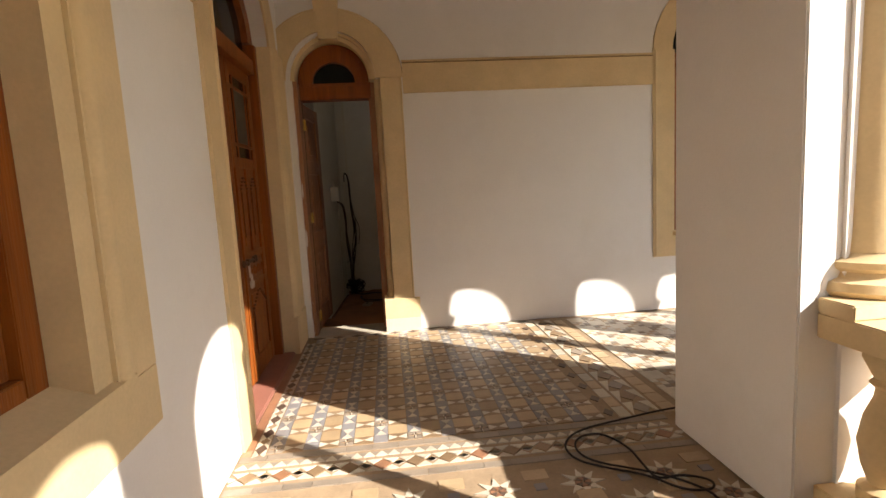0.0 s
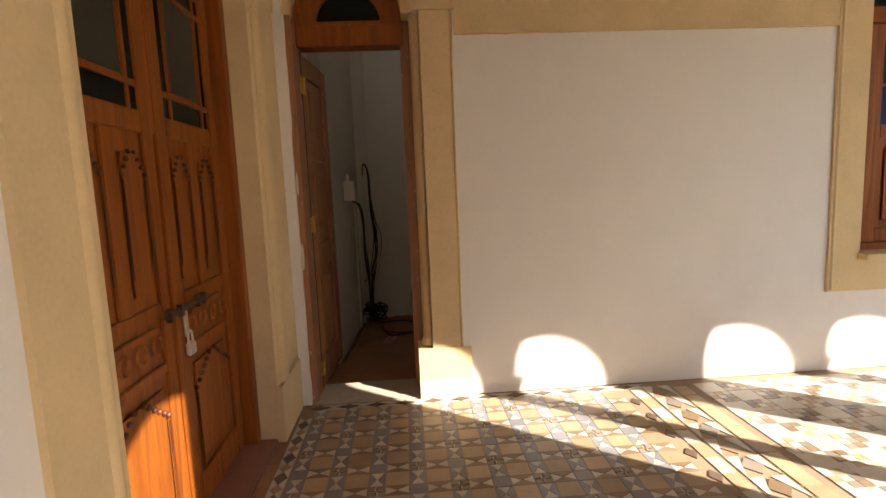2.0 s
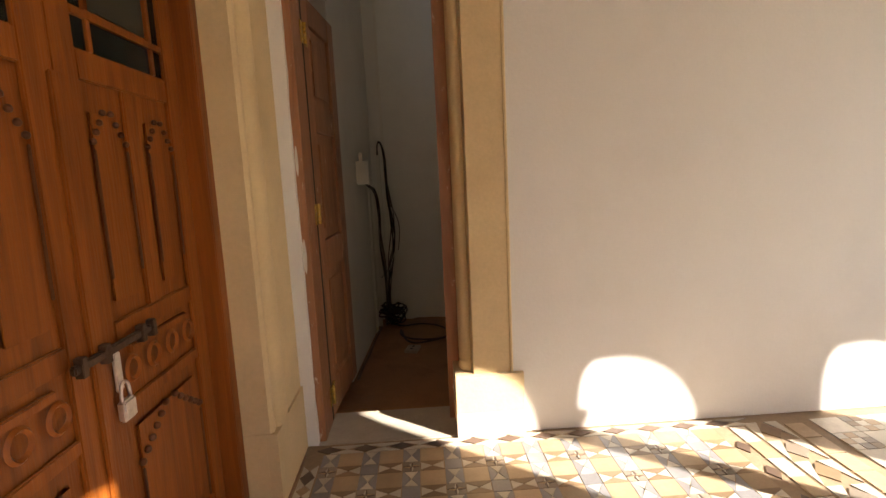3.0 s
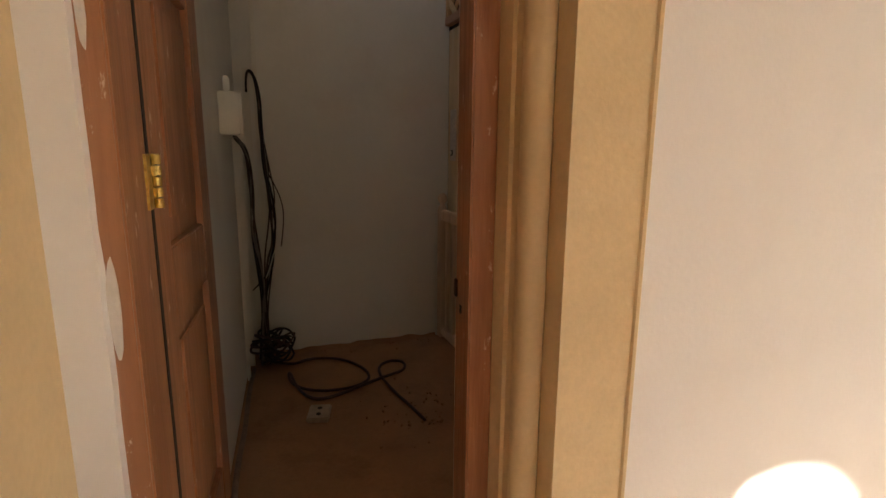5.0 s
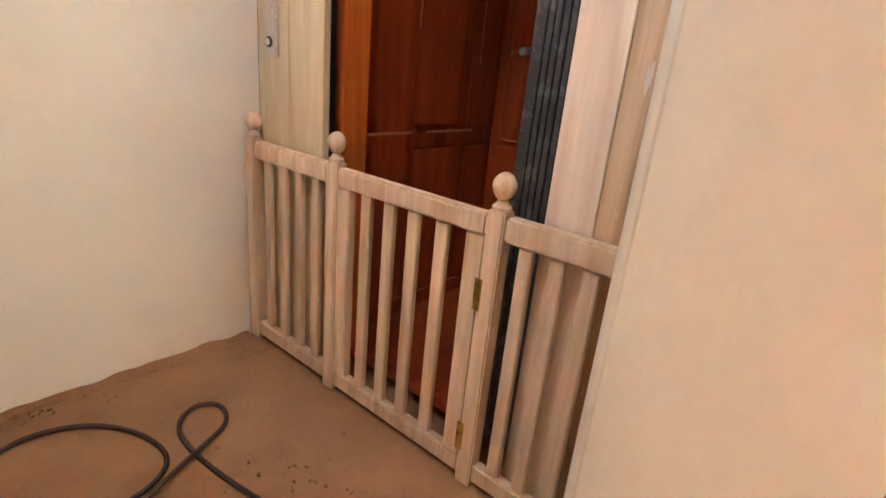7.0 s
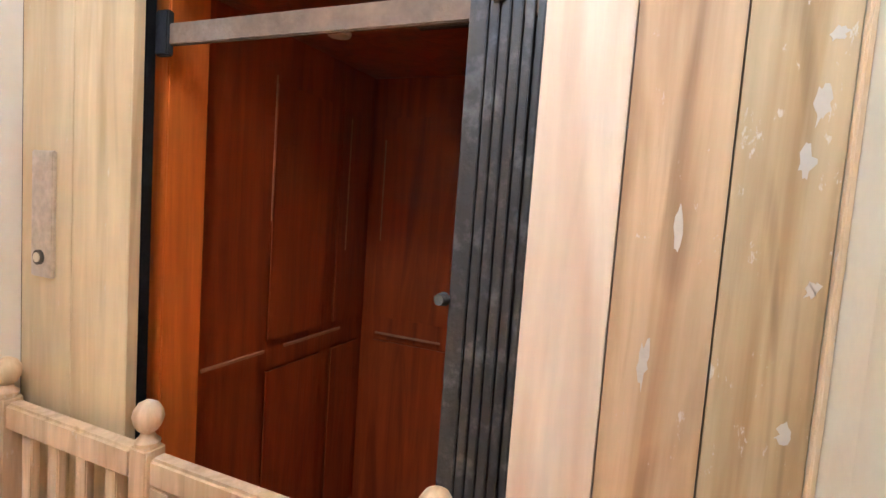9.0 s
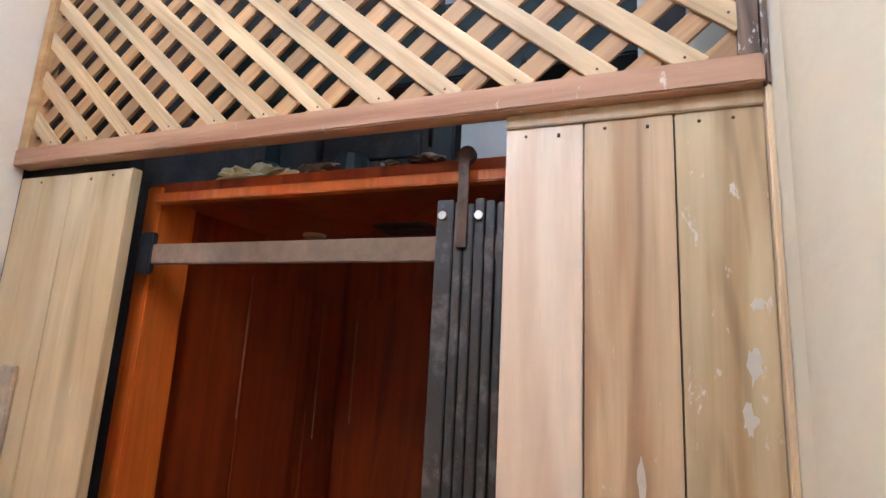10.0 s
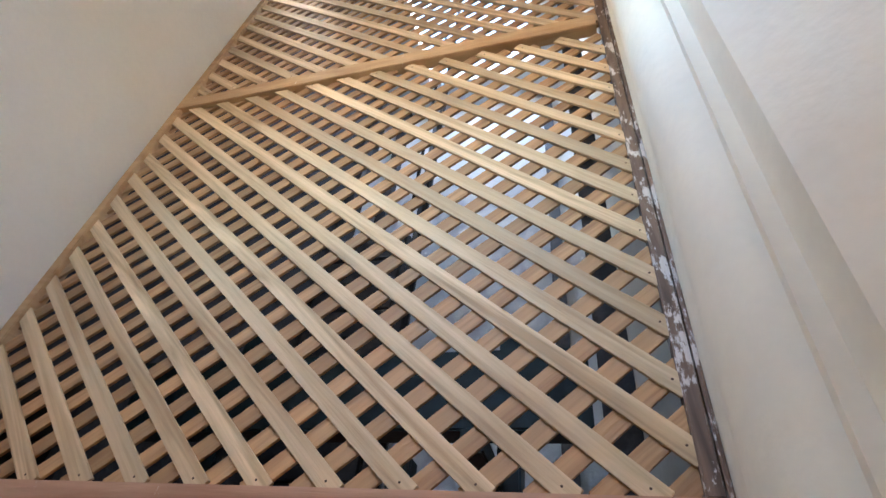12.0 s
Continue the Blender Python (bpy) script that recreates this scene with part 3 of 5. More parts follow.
# ---- lift lobby: arched doorway joinery ----
door = thing("lobby_doorway_frame", "worn brown wooden door frame with chipped paint and arched fanlight", "door frame", at=(DOOR_C, 0.26, 0))
bm = bmesh.new()
box(bm, (-0.346, 0.2035, 0), (-0.28, 0.240, 2.56))
box(bm, (-0.320, 0.2405, 0), (-0.28, 0.361, 2.56))
part("jamb", bm, M_TEAK_OLD, door, "brown jamb with lock holes and paint spots", bevel=0.004)
bm = bmesh.new()
box(bm, (-1.075, 0.03, 0), (-1.028, 0.361, 2.56))
part("jamb", bm, M_TEAK_OLD, door, "brown jamb with filler patches", bevel=0.004)
bm = bmesh.new()
box(bm, (-1.028, 0.17, 2.40), (-0.320, 0.33, 2.53))
part("transom_bar", bm, M_TEAK, door, bevel=0.006)
bm = bmesh.new()
arch_band(bm, DOOR_C, 0.21, 0.20, 2.56, 0.36, 0.375, 2.56, NORTH(0.18), (0, 0.12, 0))
box(bm, (-1.04, 0.18, 2.531), (-0.32, 0.30, 2.56))
part("fanlight_frame", bm, M_TEAK, door, bevel=0.003)
bm = bmesh.new()
pts = [NORTH(0.235)(*p) for p in arch_pts(DOOR_C, 0.215, 2.555, 0.205)]
poly(bm, pts, (0, 0.006, 0))
part("pane", bm, G_DARK, door, "dark half-round pane")
bm = bmesh.new()
poly(bm, [(-1.0985, 0.3625, 2.50), (-0.3195, 0.3625, 2.50), (-0.25, 0.455, 2.50), (-1.0985, 0.455, 2.50)], (0, 0, 0.10))
part("lintel", bm, M_TEAK_OLD, door, "rough brown timber lintel over the reveal", bevel=0.006)
# thin black strip paints the shade of the hinge-side gap
bm = bmesh.new()
box(bm, (-1.0282, 0.258, 0.01), (-1.0262, 0.284, 2.39))
part("rebate_gap_shade", bm, M_BLACK, door, "black strip painting the shade between frame and open door")
# lock recesses are not cut; black plugs paint their shade
for z, y in ((1.052, 0.277), (0.853, 0.322)):
    bm = bmesh.new()
    cyl(bm, 0.0085, (-0.3212, y, z), (-0.312, y, z), 7, 0.006)
    cyl(bm, 0.0055, (-0.3211, y - 0.003, z + 0.011), (-0.314, y - 0.003, z + 0.011), 6, 0.004)
    cyl(bm, 0.0045, (-0.3210, y + 0.004, z + 0.013), (-0.315, y + 0.004, z + 0.013), 5, 0.003)
    part("lock_hole_shade", bm, M_BLACK, door, "black plug painting the shade of a broken lock recess")
bm = bmesh.new()
box(bm, (-0.325, 0.346, 0.885), (-0.317, 0.3615, 0.935))
part("striker", bm, M_RUST, door, "rusty striker plate", bevel=0.002)

# broken plaster edge and filler beside the frame
bm = bmesh.new()
edge = [(-1.15, 0)]
for k in range(41):
    z = 2.56 * k / 40
    edge.append((-1.066 + 0.006 * noise.noise((z * 4.1, 1.3, 0)) + 0.004 * noise.noise((z * 17, 4.1, 0)), z))
edge.append((-1.15, 2.56))
poly(bm, [Vector((x, -0.006, z)) for x, z in edge], (0, 0.045, 0))
structure("trim_plaster_edge", bm, M_WHITE, "broken white plaster edge against the door frame")
rng = random.Random(3)
for z, h, w in ((1.50, 0.14, 0.006), (1.02, 0.16, 0.008)):
    bm = bmesh.new()
    pts = [Vector((-1.058 + w * math.cos(a) * (1 + 0.25 * rng.random()), 0.0265, z + h / 2 * math.sin(a) * (1 + 0.15 * rng.random()))) for a in [2 * math.pi * k / 14 for k in range(14)]]
    poly(bm, pts, (0, 0.006, 0))
    part("filler_patch", bm, M_FILLER, door, "pale smooth filler patch")

# open door leaf
ang = math.degrees(math.atan2(0.062, 0.70))
leaf = thing("lobby_door", "worn brown panelled door standing open into the lobby", "door", at=(-1.03, 0.275, 0.01))
LM = pose(-1.03, 0.275, 0.01, 0, 0, -ang)
def leaf_box(name, lo, hi, material=M_TEAK_OLD, label="", bevel=0.004, parent=None):
    bm = bmesh.new()
    box(bm, lo, hi, LM)
    return part(name, bm, material, parent or leaf, label, bevel)
for y0, y1 in ((0.012, 0.14), (0.56, 0.70)):
    leaf_box("stile", (-0.045, y0, 0), (0.0, y1, 2.38))
for z0, z1 in ((0.0, 0.20), (0.86, 1.04), (1.66, 1.80), (2.24, 2.38)):
    leaf_box("rail", (-0.044, 0.1402, z0), (-0.001, 0.5598, z1))
for z0, z1 in ((0.2, 0.86), (1.04, 1.66), (1.8, 2.24)):
    leaf_box("panel", (-0.034, 0.1402, z0 + 0.0005), (-0.018, 0.5598, z1 - 0.0005))
    leaf_box("raised_field", (-0.019, 0.19, z0 + 0.06), (-0.006, 0.51, z1 - 0.06), bevel=0.008)
for z in (0.16, 1.215, 2.17):
    bm = bmesh.new()
    box(bm, (-1.029, 0.225, z - 0.055), (-1.0225, 0.272, z + 0.055))
    box(bm, (-1.0245, 0.286, z - 0.055), (-1.0175, 0.352, z + 0.055))
    for n in range(5):
        cyl(bm, 0.0095, (-1.0145, 0.279, z - 0.055 + 0.0222 * n), (-1.0145, 0.279, z - 0.0355 + 0.0222 * n), 12)
        if n % 2:
            box(bm, (-1.0225, 0.268, z - 0.055 + 0.0222 * n), (-1.0175, 0.279, z - 0.0355 + 0.0222 * n))
    h = part("hinge", bm, M_BRASS, leaf, "worn brass butt hinge")
    for dz in (-0.035, 0.0, 0.035):
        bm = bmesh.new()
        cyl(bm, 0.005, (-1.020, 0.325, z + dz), (-1.0165, 0.325, z + dz), 8)
        part("screw", bm, M_STEEL, h)

# inner moulded architrave
bm = bmesh.new()
lathe_pts = [(-0.052, 0.6455), (-0.052, 0.668), (-0.040, 0.668), (-0.038, 0.650), (-0.030, 0.650)]
lathe_pts += [(0.070 - 0.098 * math.cos(a), 0.650 + 0.066 * math.sin(a) ** 0.85) for a in [math.pi * k / 16 for k in range(1, 16)]] + [(0.170, 0.650), (0.172, 0.658), (0.188, 0.658), (0.188, 0.6455)]
poly(bm, [Vector((x, y, 0)) for x, y in lathe_pts], (0, 0, 3.2))
structure("trim_inner_architrave", bm, M_CREAM, "cream rounded plaster architrave inside the doorway", smooth=True)
bm = bmesh.new()
box(bm, (0.440, 0.646, LOB), (0.462, 0.6555, 2.078))
structure("trim_partition_edge", bm, M_PINE, "pale timber cover strip against the wall", bevel=0.003)
bm = bmesh.new()
box(bm, (0.440, 0.646, 2.0785), (0.462, 0.6555, 5.2))
structure("trim_partition_post", bm, M_SPATTER, "dark paint-spattered batten against the wall", bevel=0.003)

# ---- timber lift front ----
front = thing("lift_boarding", "raw pale timber boarding around the lift opening", "partition", at=(0.47, 1.5, 0))
for y0, y1, timber, words in ((0.656, 0.7865, M_PINE_OLIVE, "stained olive-tan plank with plaster splashes"), (0.7895, 0.9345, M_PINE_TAN, "tan plank with dark wavy grain"), (0.9375, 1.077, M_PINE_PINK, "clean pale pinkish plank"),
                              (2.055, 2.27, M_PINE_YELLOW, "pale yellow plank"), (2.272, 2.489, M_PINE_YELLOW, "pale yellow plank")):
    bm = bmesh.new()
    box(bm, (0.46, y0, LOB), (0.485, y1, 2.052))
    part("plank", bm, timber, front, words, bevel=0.002)
bm = bmesh.new()
box(bm, (0.457, 2.049, LOB), (0.4855, 2.0545, 2.052))
part("edge_strip", bm, M_PINE_YELLOW, front, bevel=0.001)
bm = bmesh.new()
box(bm, (0.4535, 0.656, 2.0525), (0.485, 1.077, 2.078))
part("head_strip", bm, M_PINE, front, bevel=0.002)
rng = random.Random(9)
for y in (0.70, 0.75, 0.83, 0.90, 0.98, 1.04, 2.12, 2.2, 2.4):
    bm = bmesh.new()
    cyl(bm, 0.003, (0.4585, y, 2.035 + rng.uniform(-0.006, 0.006)), (0.4605, y, 2.035), 6)
    part("nail", bm, M_RUST, front)

for y, z, w, h in ((0.69, 1.64, 0.013, 0.035), (0.675, 1.39, 0.012, 0.018), (0.68, 1.73, 0.012, 0.014), (0.70, 1.56, 0.012, 0.03), (0.685, 1.18, 0.014, 0.02), (0.85, 1.46, 0.008, 0.04), (0.88, 1.25, 0.010, 0.05)):
    bm = bmesh.new()
    poly(bm, [Vector((0.4592, y + w * math.cos(a) * rng.uniform(0.4, 1.1), z + h * math.sin(a) * rng.uniform(0.4, 1.1))) for a in [2 * math.pi * k / 16 for k in range(16)]], (0.0006, 0, 0))
    part("plaster_smear", bm, M_FILLER, front, "dried pale plaster smear")

# call plate
plate = thing("lift_call_plate", "slim steel call plate with one round button on the boarding", "call button", at=(0.452, 2.38, 1.37))
bm = bmesh.new()
box(bm, (0.448, 2.335, 1.205), (0.4598, 2.425, 1.54))
part("face_plate", bm, M_STEEL, plate, bevel=0.003)
bm = bmesh.new()
cyl(bm, 0.020, (0.4478, 2.385, 1.258), (0.441, 2.385, 1.258), 18)
part("button", bm, M_GATE, plate, "dark round push button", smooth=True)
bm = bmesh.new()
cyl(bm, 0.013, (0.4408, 2.385, 1.258), (0.438, 2.385, 1.258), 14)
part("button_cap", bm, M_PVC, plate)

# lattice above
lat = thing("lattice_screen", "raw pine lattice screen of crossed diagonal strips above the lift opening", "lattice", at=(0.45, 1.58, 2.08))
Y0, Y1, Z0, Z1, Z2 = 0.685, 2.48, 2.128, 3.72, 5.15
for nm, lo, hi in (("bottom_rail", (0.428, 0.657, 2.079), (0.475, 2.488, 2.128)), ("top_rail", (0.428, 0.70, 5.15), (0.475, 2.48, 5.22)),
                   ("side_stile", (0.432, 2.452, 2.1285), (0.475, 2.489, 5.22)), ("edge_batten", (0.436, 0.66, 2.1285), (0.475, 0.690, 5.22))):
    bm = bmesh.new()
    box(bm, lo, hi)
    part(nm, bm, {"edge_batten": M_SPATTER, "bottom_rail": M_PINE_RED}.get(nm, M_PINE_ORANGE), lat, bevel=0.003)
bm = bmesh.new()
poly(bm, [(0.428, 0.70, 3.765), (0.428, 2.48, 3.675), (0.428, 2.48, 3.755), (0.428, 0.70, 3.845)], (0.047, 0, 0))
part("mid_rail", bm, M_PINE_ORANGE, lat, bevel=0.003)
bm = bmesh.new()
bmesh.ops.create_cone(bm, cap_ends=True, segments=7, radius1=0.0026, radius2=0.002, depth=0.002, matrix=Euler((radians(90), 0, 0)).to_matrix().to_4x4())
NAIL = finish("nail", bm, M_RUST)
def strips(za, zb, sign, pitch, x, offset, slope, timber):
    c = offset
    cmin, cmax = za - sign * slope * (Y1 if sign > 0 else Y0), zb - sign * slope * (Y0 if sign > 0 else Y1)
    k = math.ceil((cmin - offset) / (pitch * slope))
    while offset + k * pitch * slope < cmax:
        c = offset + k * pitch * slope + 0.006 * noise.noise((k * 1.7, x * 90, za))
        k += 1
        # clip the strip's centre line to the panel
        ys = sorted(((za - c) / (sign * slope), (zb - c) / (sign * slope)))
        a, b = max(Y0, ys[0]), min(Y1, ys[1])
        if b - a < 0.03:
            continue
        p, q = Vector((x + 0.0045, a, c + sign * slope * a)), Vector((x + 0.0045, b, c + sign * slope * b))
        half, wide = (q - p).length / 2 + 0.008, 0.0205 + 0.0015 * noise.noise((k * 3.1, za, x * 50))
        bm = bmesh.new()
        box(bm, (-half, -0.0045, -wide), (half, 0.0045, wide))
        ob = part("lattice_strip", bm, timber, None, bevel=0.001)
        along = (q - p).normalized()
        turn = Matrix((along, Vector((-1, 0, 0)), along.cross(Vector((-1, 0, 0))))).transposed().to_4x4()
        ob.parent, ob.matrix_parent_inverse = lat, lat.matrix_world.inverted()
        ob.matrix_world = Matrix.Translation((p + q) / 2) @ turn
        if x < 0.445:
            for e in (-half + 0.03, half - 0.03):
                nb = new("nail", NAIL)
                nb.parent, nb.matrix_parent_inverse = lat, lat.matrix_world.inverted()
                nb.matrix_world = Matrix.Translation((p + q) / 2) @ turn @ Matrix.Translation((e, 0.0046, 0.004 * noise.noise((k, e, 2))))
for za, zb in ((Z0, Z1), (Z1 + 0.08, Z2)):
    strips(za, zb, 1, 0.145, 0.4405, 1.223, 0.87, M_PINE_CLEAN)
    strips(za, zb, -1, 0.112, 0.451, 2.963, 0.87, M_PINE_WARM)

# ---- balustrade with gate ----
rail = thing("lobby_balustrade", "dusty carved teak balustrade with ball finials in front of the lift", "balustrade", at=(0.41, 1.6, 0))
FINIAL = [(0.026, 0.0), (0.028, 0.010), (0.018, 0.020), (0.014, 0.030), (0.022, 0.036), (0.030, 0.050), (0.034, 0.066), (0.031, 0.082), (0.022, 0.096), (0.008, 0.104)]
def post(y, parent):
    bm = bmesh.new()
    box(bm, (0.383, y - 0.029, LOB), (0.437, y + 0.029, 0.878))
    p = part("post", bm, M_RAIL, parent, bevel=0.005)
    bm = bmesh.new()
    lathe(bm, FINIAL, (0.41, y, 0.8785), 18)
    part("finial", bm, M_RAIL, p, "turned ball finial", smooth=True)
def bay(y0, y1, n, parent, top=0.868):
    bm = bmesh.new()
    box(bm, (0.388, y0, 0.795), (0.432, y1, top))
    part("top_rail", bm, M_RAIL, parent, bevel=0.008)
    bm = bmesh.new()
    box(bm, (0.39, y0, -0.035), (0.43, y1, 0.03))
    part("bottom_rail", bm, M_RAIL, parent, bevel=0.005)
    step = (y1 - y0) / (n + 0.45)
    for k in range(n):
        y = y0 + step * (k + 0.725)
        bm = bmesh.new()
        box(bm, (0.399, y - 0.021, 0.031), (0.421, y + 0.021, 0.794))
        part("baluster", bm, M_RAIL, parent, bevel=0.003)
for y in (0.70, 1.185, 1.905, 2.455):
    post(y, rail)
bay(1.935, 2.425, 4, rail)
bay(0.73, 1.155, 4, rail)
gate = thing("lift_gate", "low slatted teak gate closed across the lift opening", "gate", at=(0.41, 1.54, 0))
bay(1.216, 1.874, 0, gate, 0.862)
for y0, y1 in ((1.216, 1.285), (1.81, 1.874)):
    bm = bmesh.new()
    box(bm, (0.391, y0, 0.0305), (0.429, y1, 0.7945))
    part("gate_stile", bm, M_RAIL, gate, bevel=0.004)
for y in (1.73, 1.617, 1.505, 1.385):
    bm = bmesh.new()
    box(bm, (0.399, y - 0.024, 0.031), (0.421, y + 0.024, 0.794))
    part("baluster", bm, M_RAIL, gate, bevel=0.003)
for z in (0.62, 0.12):
    bm = bmesh.new()
    box(bm, (0.3795, 1.200, z - 0.05), (0.3825, 1.225, z + 0.05))
    part("hinge", bm, M_BRASS, gate, "small brass hinge")

# ---- lift car ----
car = thing("lift_car", "polished mahogany lift car with panelled walls and open front", "lift", at=(1.15, 1.6, 0))
CX0, CX1, CY0, CY1, CZ = 0.56, 1.62, 1.02, 2.10, 2.02
def car_box(name, lo, hi, material=M_MAHOG, label="", bevel=0.003, parent=None):
    bm = bmesh.new()
    box(bm, lo, hi)
    return part(name, bm, material, parent or car, label, bevel)
car_box("floor_board", (CX0, CY0, -0.002), (CX1, CY1, 0.03))
left = car_box("side_wall", (CX0 + 0.13, CY1, 0), (CX1, CY1 + 0.03, CZ))
car_box("side_wall", (CX0, CY0 - 0.03, 0), (CX1, CY0, CZ))
back = car_box("back_wall", (CX1, CY0 - 0.03, 0), (CX1 + 0.03, CY1 + 0.03, CZ))
car_box("door_post", (CX0 + 0.012, 2.075, 0), (CX0 + 0.14, 2.13, CZ + 0.02), M_MAHOG_LIGHT, "orange-brown polished door post", 0.004)
car_box("roof", (CX0 + 0.02, CY0 - 0.03, CZ), (CX1 + 0.03, CY1 + 0.03, CZ + 0.03))
car_box("header", (CX0 - 0.012, CY0, 1.986), (CX0 + 0.018, 2.0745, 2.012), M_MAHOG_LIGHT, "orange-brown front header board")
for z0, z1 in ((0.12, 0.86), (0.96, 1.84)):
    for x0, x1 in ((0.99, 1.30), (1.37, 1.58)):
        q = car_box("wall_panel", (x0, CY1 - 0.012, z0), (x1, CY1 - 0.0005, z1), M_MAHOG, "", 0.006, left)
    for y0, y1 in ((1.08, 1.50), (1.60, 2.04)):
        car_box("wall_panel", (CX1 - 0.012, y0, z0), (CX1 - 0.0005, y1, z1), M_MAHOG, "", 0.006, back)
# pale strips carry both wear and the edge highlights in their colour
for x0, x1 in ((0.712, 0.975), (1.073, 1.42)):
    car_box("dado_bead", (x0, CY1 - 0.02, 0.927), (x1, CY1 - 0.0125, 0.939), M_BEAD_WORN_LIT, "worn pale bead with its highlight painted in", 0.002, left)
car_box("dado_bead", (CX1 - 0.02, 1.70, 0.884), (CX1 - 0.0125, 2.02, 0.894), M_BEAD_WORN_LIT, "worn pale bead with its highlight painted in", 0.002, back)
for x, z0, z1 in ((0.982, 1.38, 1.86), (1.428, 1.26, 1.80)):
    car_box("panel_edge", (x, CY1 - 0.018, z0), (x + 0.004, CY1 - 0.0125, z1), M_BEAD_WORN_LIT, "worn pale panel edge with its highlight painted in", 0.001, left)
car_box("panel_edge", (CX1 - 0.018, 2.020, 1.30), (CX1 - 0.0125, 2.025, 1.74), M_BEAD_WORN_LIT, "worn pale panel edge with its highlight painted in", 0.001, back)
ceiling_plate = car_box("ceiling_lining", (CX0 + 0.02, CY0 + 0.001, 2.006), (CX1 - 0.001, CY1 - 0.001, 2.0195), M_MAHOG, "", 0.002)
bm = bmesh.new()
lathe(bm, [(0.036, 0.0), (0.040, 0.006), (0.040, 0.0115)], (1.05, 1.90, 1.994), 20)
part("ceiling_rose", bm, M_PVC, ceiling_plate, "small pale round fitting", smooth=True)
bm = bmesh.new()
for k in range(7):
    box(bm, (0.93 + 0.02 * k, 1.43, 1.9955), (0.942 + 0.02 * k, 1.61, 2.0055))
part("vent_grille", bm, M_GATE, ceiling_plate, "dusty grey vent grille")
car_box("skirting", (CX0 + 0.13, CY1 - 0.015, 0.03), (CX1 - 0.02, CY1 - 0.0005, 0.11))
# solid black block puts the shade of the shaft gap into colour
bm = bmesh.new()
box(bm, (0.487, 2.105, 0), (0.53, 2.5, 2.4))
structure("trim_shaft_gap_shade", bm, M_BLACK, "black block painting the shade of the gap beside the lift car")

# collapsible gate and its guide bar
cg = thing("collapsible_gate", "black iron collapsible gate folded to one side", "gate", at=(0.54, 1.17, 0))
rng = random.Random(5)
for k, (y0, y1) in enumerate(((1.200, 1.236), (1.179, 1.1965), (1.1575, 1.175), (1.135, 1.1535), (1.1135, 1.1305), (1.094, 1.1075))):
    bm = bmesh.new()
    box(bm, (0.525, y0, 0.03), (0.543, y1, 1.942 - 0.005 * (k % 3)))
    part("bar", bm, M_GATE, cg, bevel=0.002)
    bm = bmesh.new()
    box(bm, (0.5455, y0 - 0.004, 0.04), (0.556, y1 - 0.004, 1.93))
    part("rear_bar", bm, M_IRON, cg)
for y, z in ((1.222, 1.908), (1.145, 1.906)):
    bm = bmesh.new()
    cyl(bm, 0.009, (0.5248, y, z), (0.519, y, z), 12)
    part("rivet", bm, M_STEEL, cg, "worn steel rivet", smooth=True)
bm = bmesh.new()
box(bm, (0.517, 1.168, 1.84), (0.5235, 1.19, 2.03))
cyl(bm, 0.02, (0.53, 1.18, 2.04), (0.545, 1.18, 2.04), 14)
part("hanger_strap", bm, M_RUST, cg, "iron hanger strap with roller", bevel=0.001)
bm = bmesh.new()
cyl(bm, 0.014, (0.524, 1.245, 1.29), (0.505, 1.249, 1.29), 14, 0.011)
cyl(bm, 0.010, (0.53, 1.245, 1.29), (0.52, 1.247, 1.29), 12)
part("knob", bm, M_GATE, cg, "small dusty grey knob", smooth=True)
bar = thing("gate_guide_bar", "dusty brown flat guide bar across the lift opening", "guide bar", at=(0.55, 1.6, 1.85))
bm = bmesh.new()
box(bm, (0.535, 1.09, 1.815), (0.549, 2.06, 1.868))
part("flat_bar", bm, M_DUSTY_BAR, bar, bevel=0.003)
bm = bmesh.new()
box(bm, (0.528, 2.03, 1.79), (0.5495, 2.0745, 1.90))
part("end_bracket", bm, M_IRON, bar, "bolted dark end bracket", bevel=0.004)

# machinery on the car roof, ropes in the shaft
head = thing("lift_crosshead", "dark teal steel crosshead on the lift car roof", "lift machinery", at=(1.1, 1.6, 2.06))
for lo, hi in (((0.90, 0.84, 2.44), (0.998, 2.42, 2.70)), ((1.0, 1.1203, 2.52), (1.0995, 2.0497, 2.68)), ((0.72, 1.28, 2.055), (0.78, 1.34, 2.30)), ((1.0, 2.05, 2.05), (1.1, 2.12, 2.9)), ((1.0, 1.05, 2.05), (1.1, 1.12, 2.9)), ((0.7, 1.1, 2.30), (1.5, 1.16, 2.36))):
    bm = bmesh.new()
    box(bm, lo, hi)
    part("beam", bm, M_TEAL, head, bevel=0.006)
for x, y, r, h in ((0.72, 1.86, 0.05, 0.09), (0.80, 1.62, 0.06, 0.12), (0.90, 1.40, 0.05, 0.15)):
    bm = bmesh.new()
    cyl(bm, r, (x, y, 2.051), (x, y, 2.051 + h), 14, r * 0.8)
    part("motor_box", bm, M_TEAL, head, bevel=0.004)
rag = thing("oily_rag", "crumpled pale oily rag on the lift car roof", "rag", at=(0.62, 1.75, 2.05))
bm = bmesh.new()
bmesh.ops.create_icosphere(bm, subdivisions=4, radius=1.0)
for v in bm.verts:
    n = noise.noise(v.co * 2.3) * 0.5 + noise.noise(v.co * 5.1) * 0.25
    v.co = Vector((0.62 + v.co.x * 0.04 * (1 + n), 1.80 + v.co.y * 0.11 * (1 + 1.4 * n), max(2.051, 2.058 + v.co.z * 0.026 * (1 + 2.5 * n))))
part("cloth", bm, mat("oily_cotton", (0.42, 0.38, 0.22), 0.9, 0.3, 20.0, 0.4), rag, smooth=True)
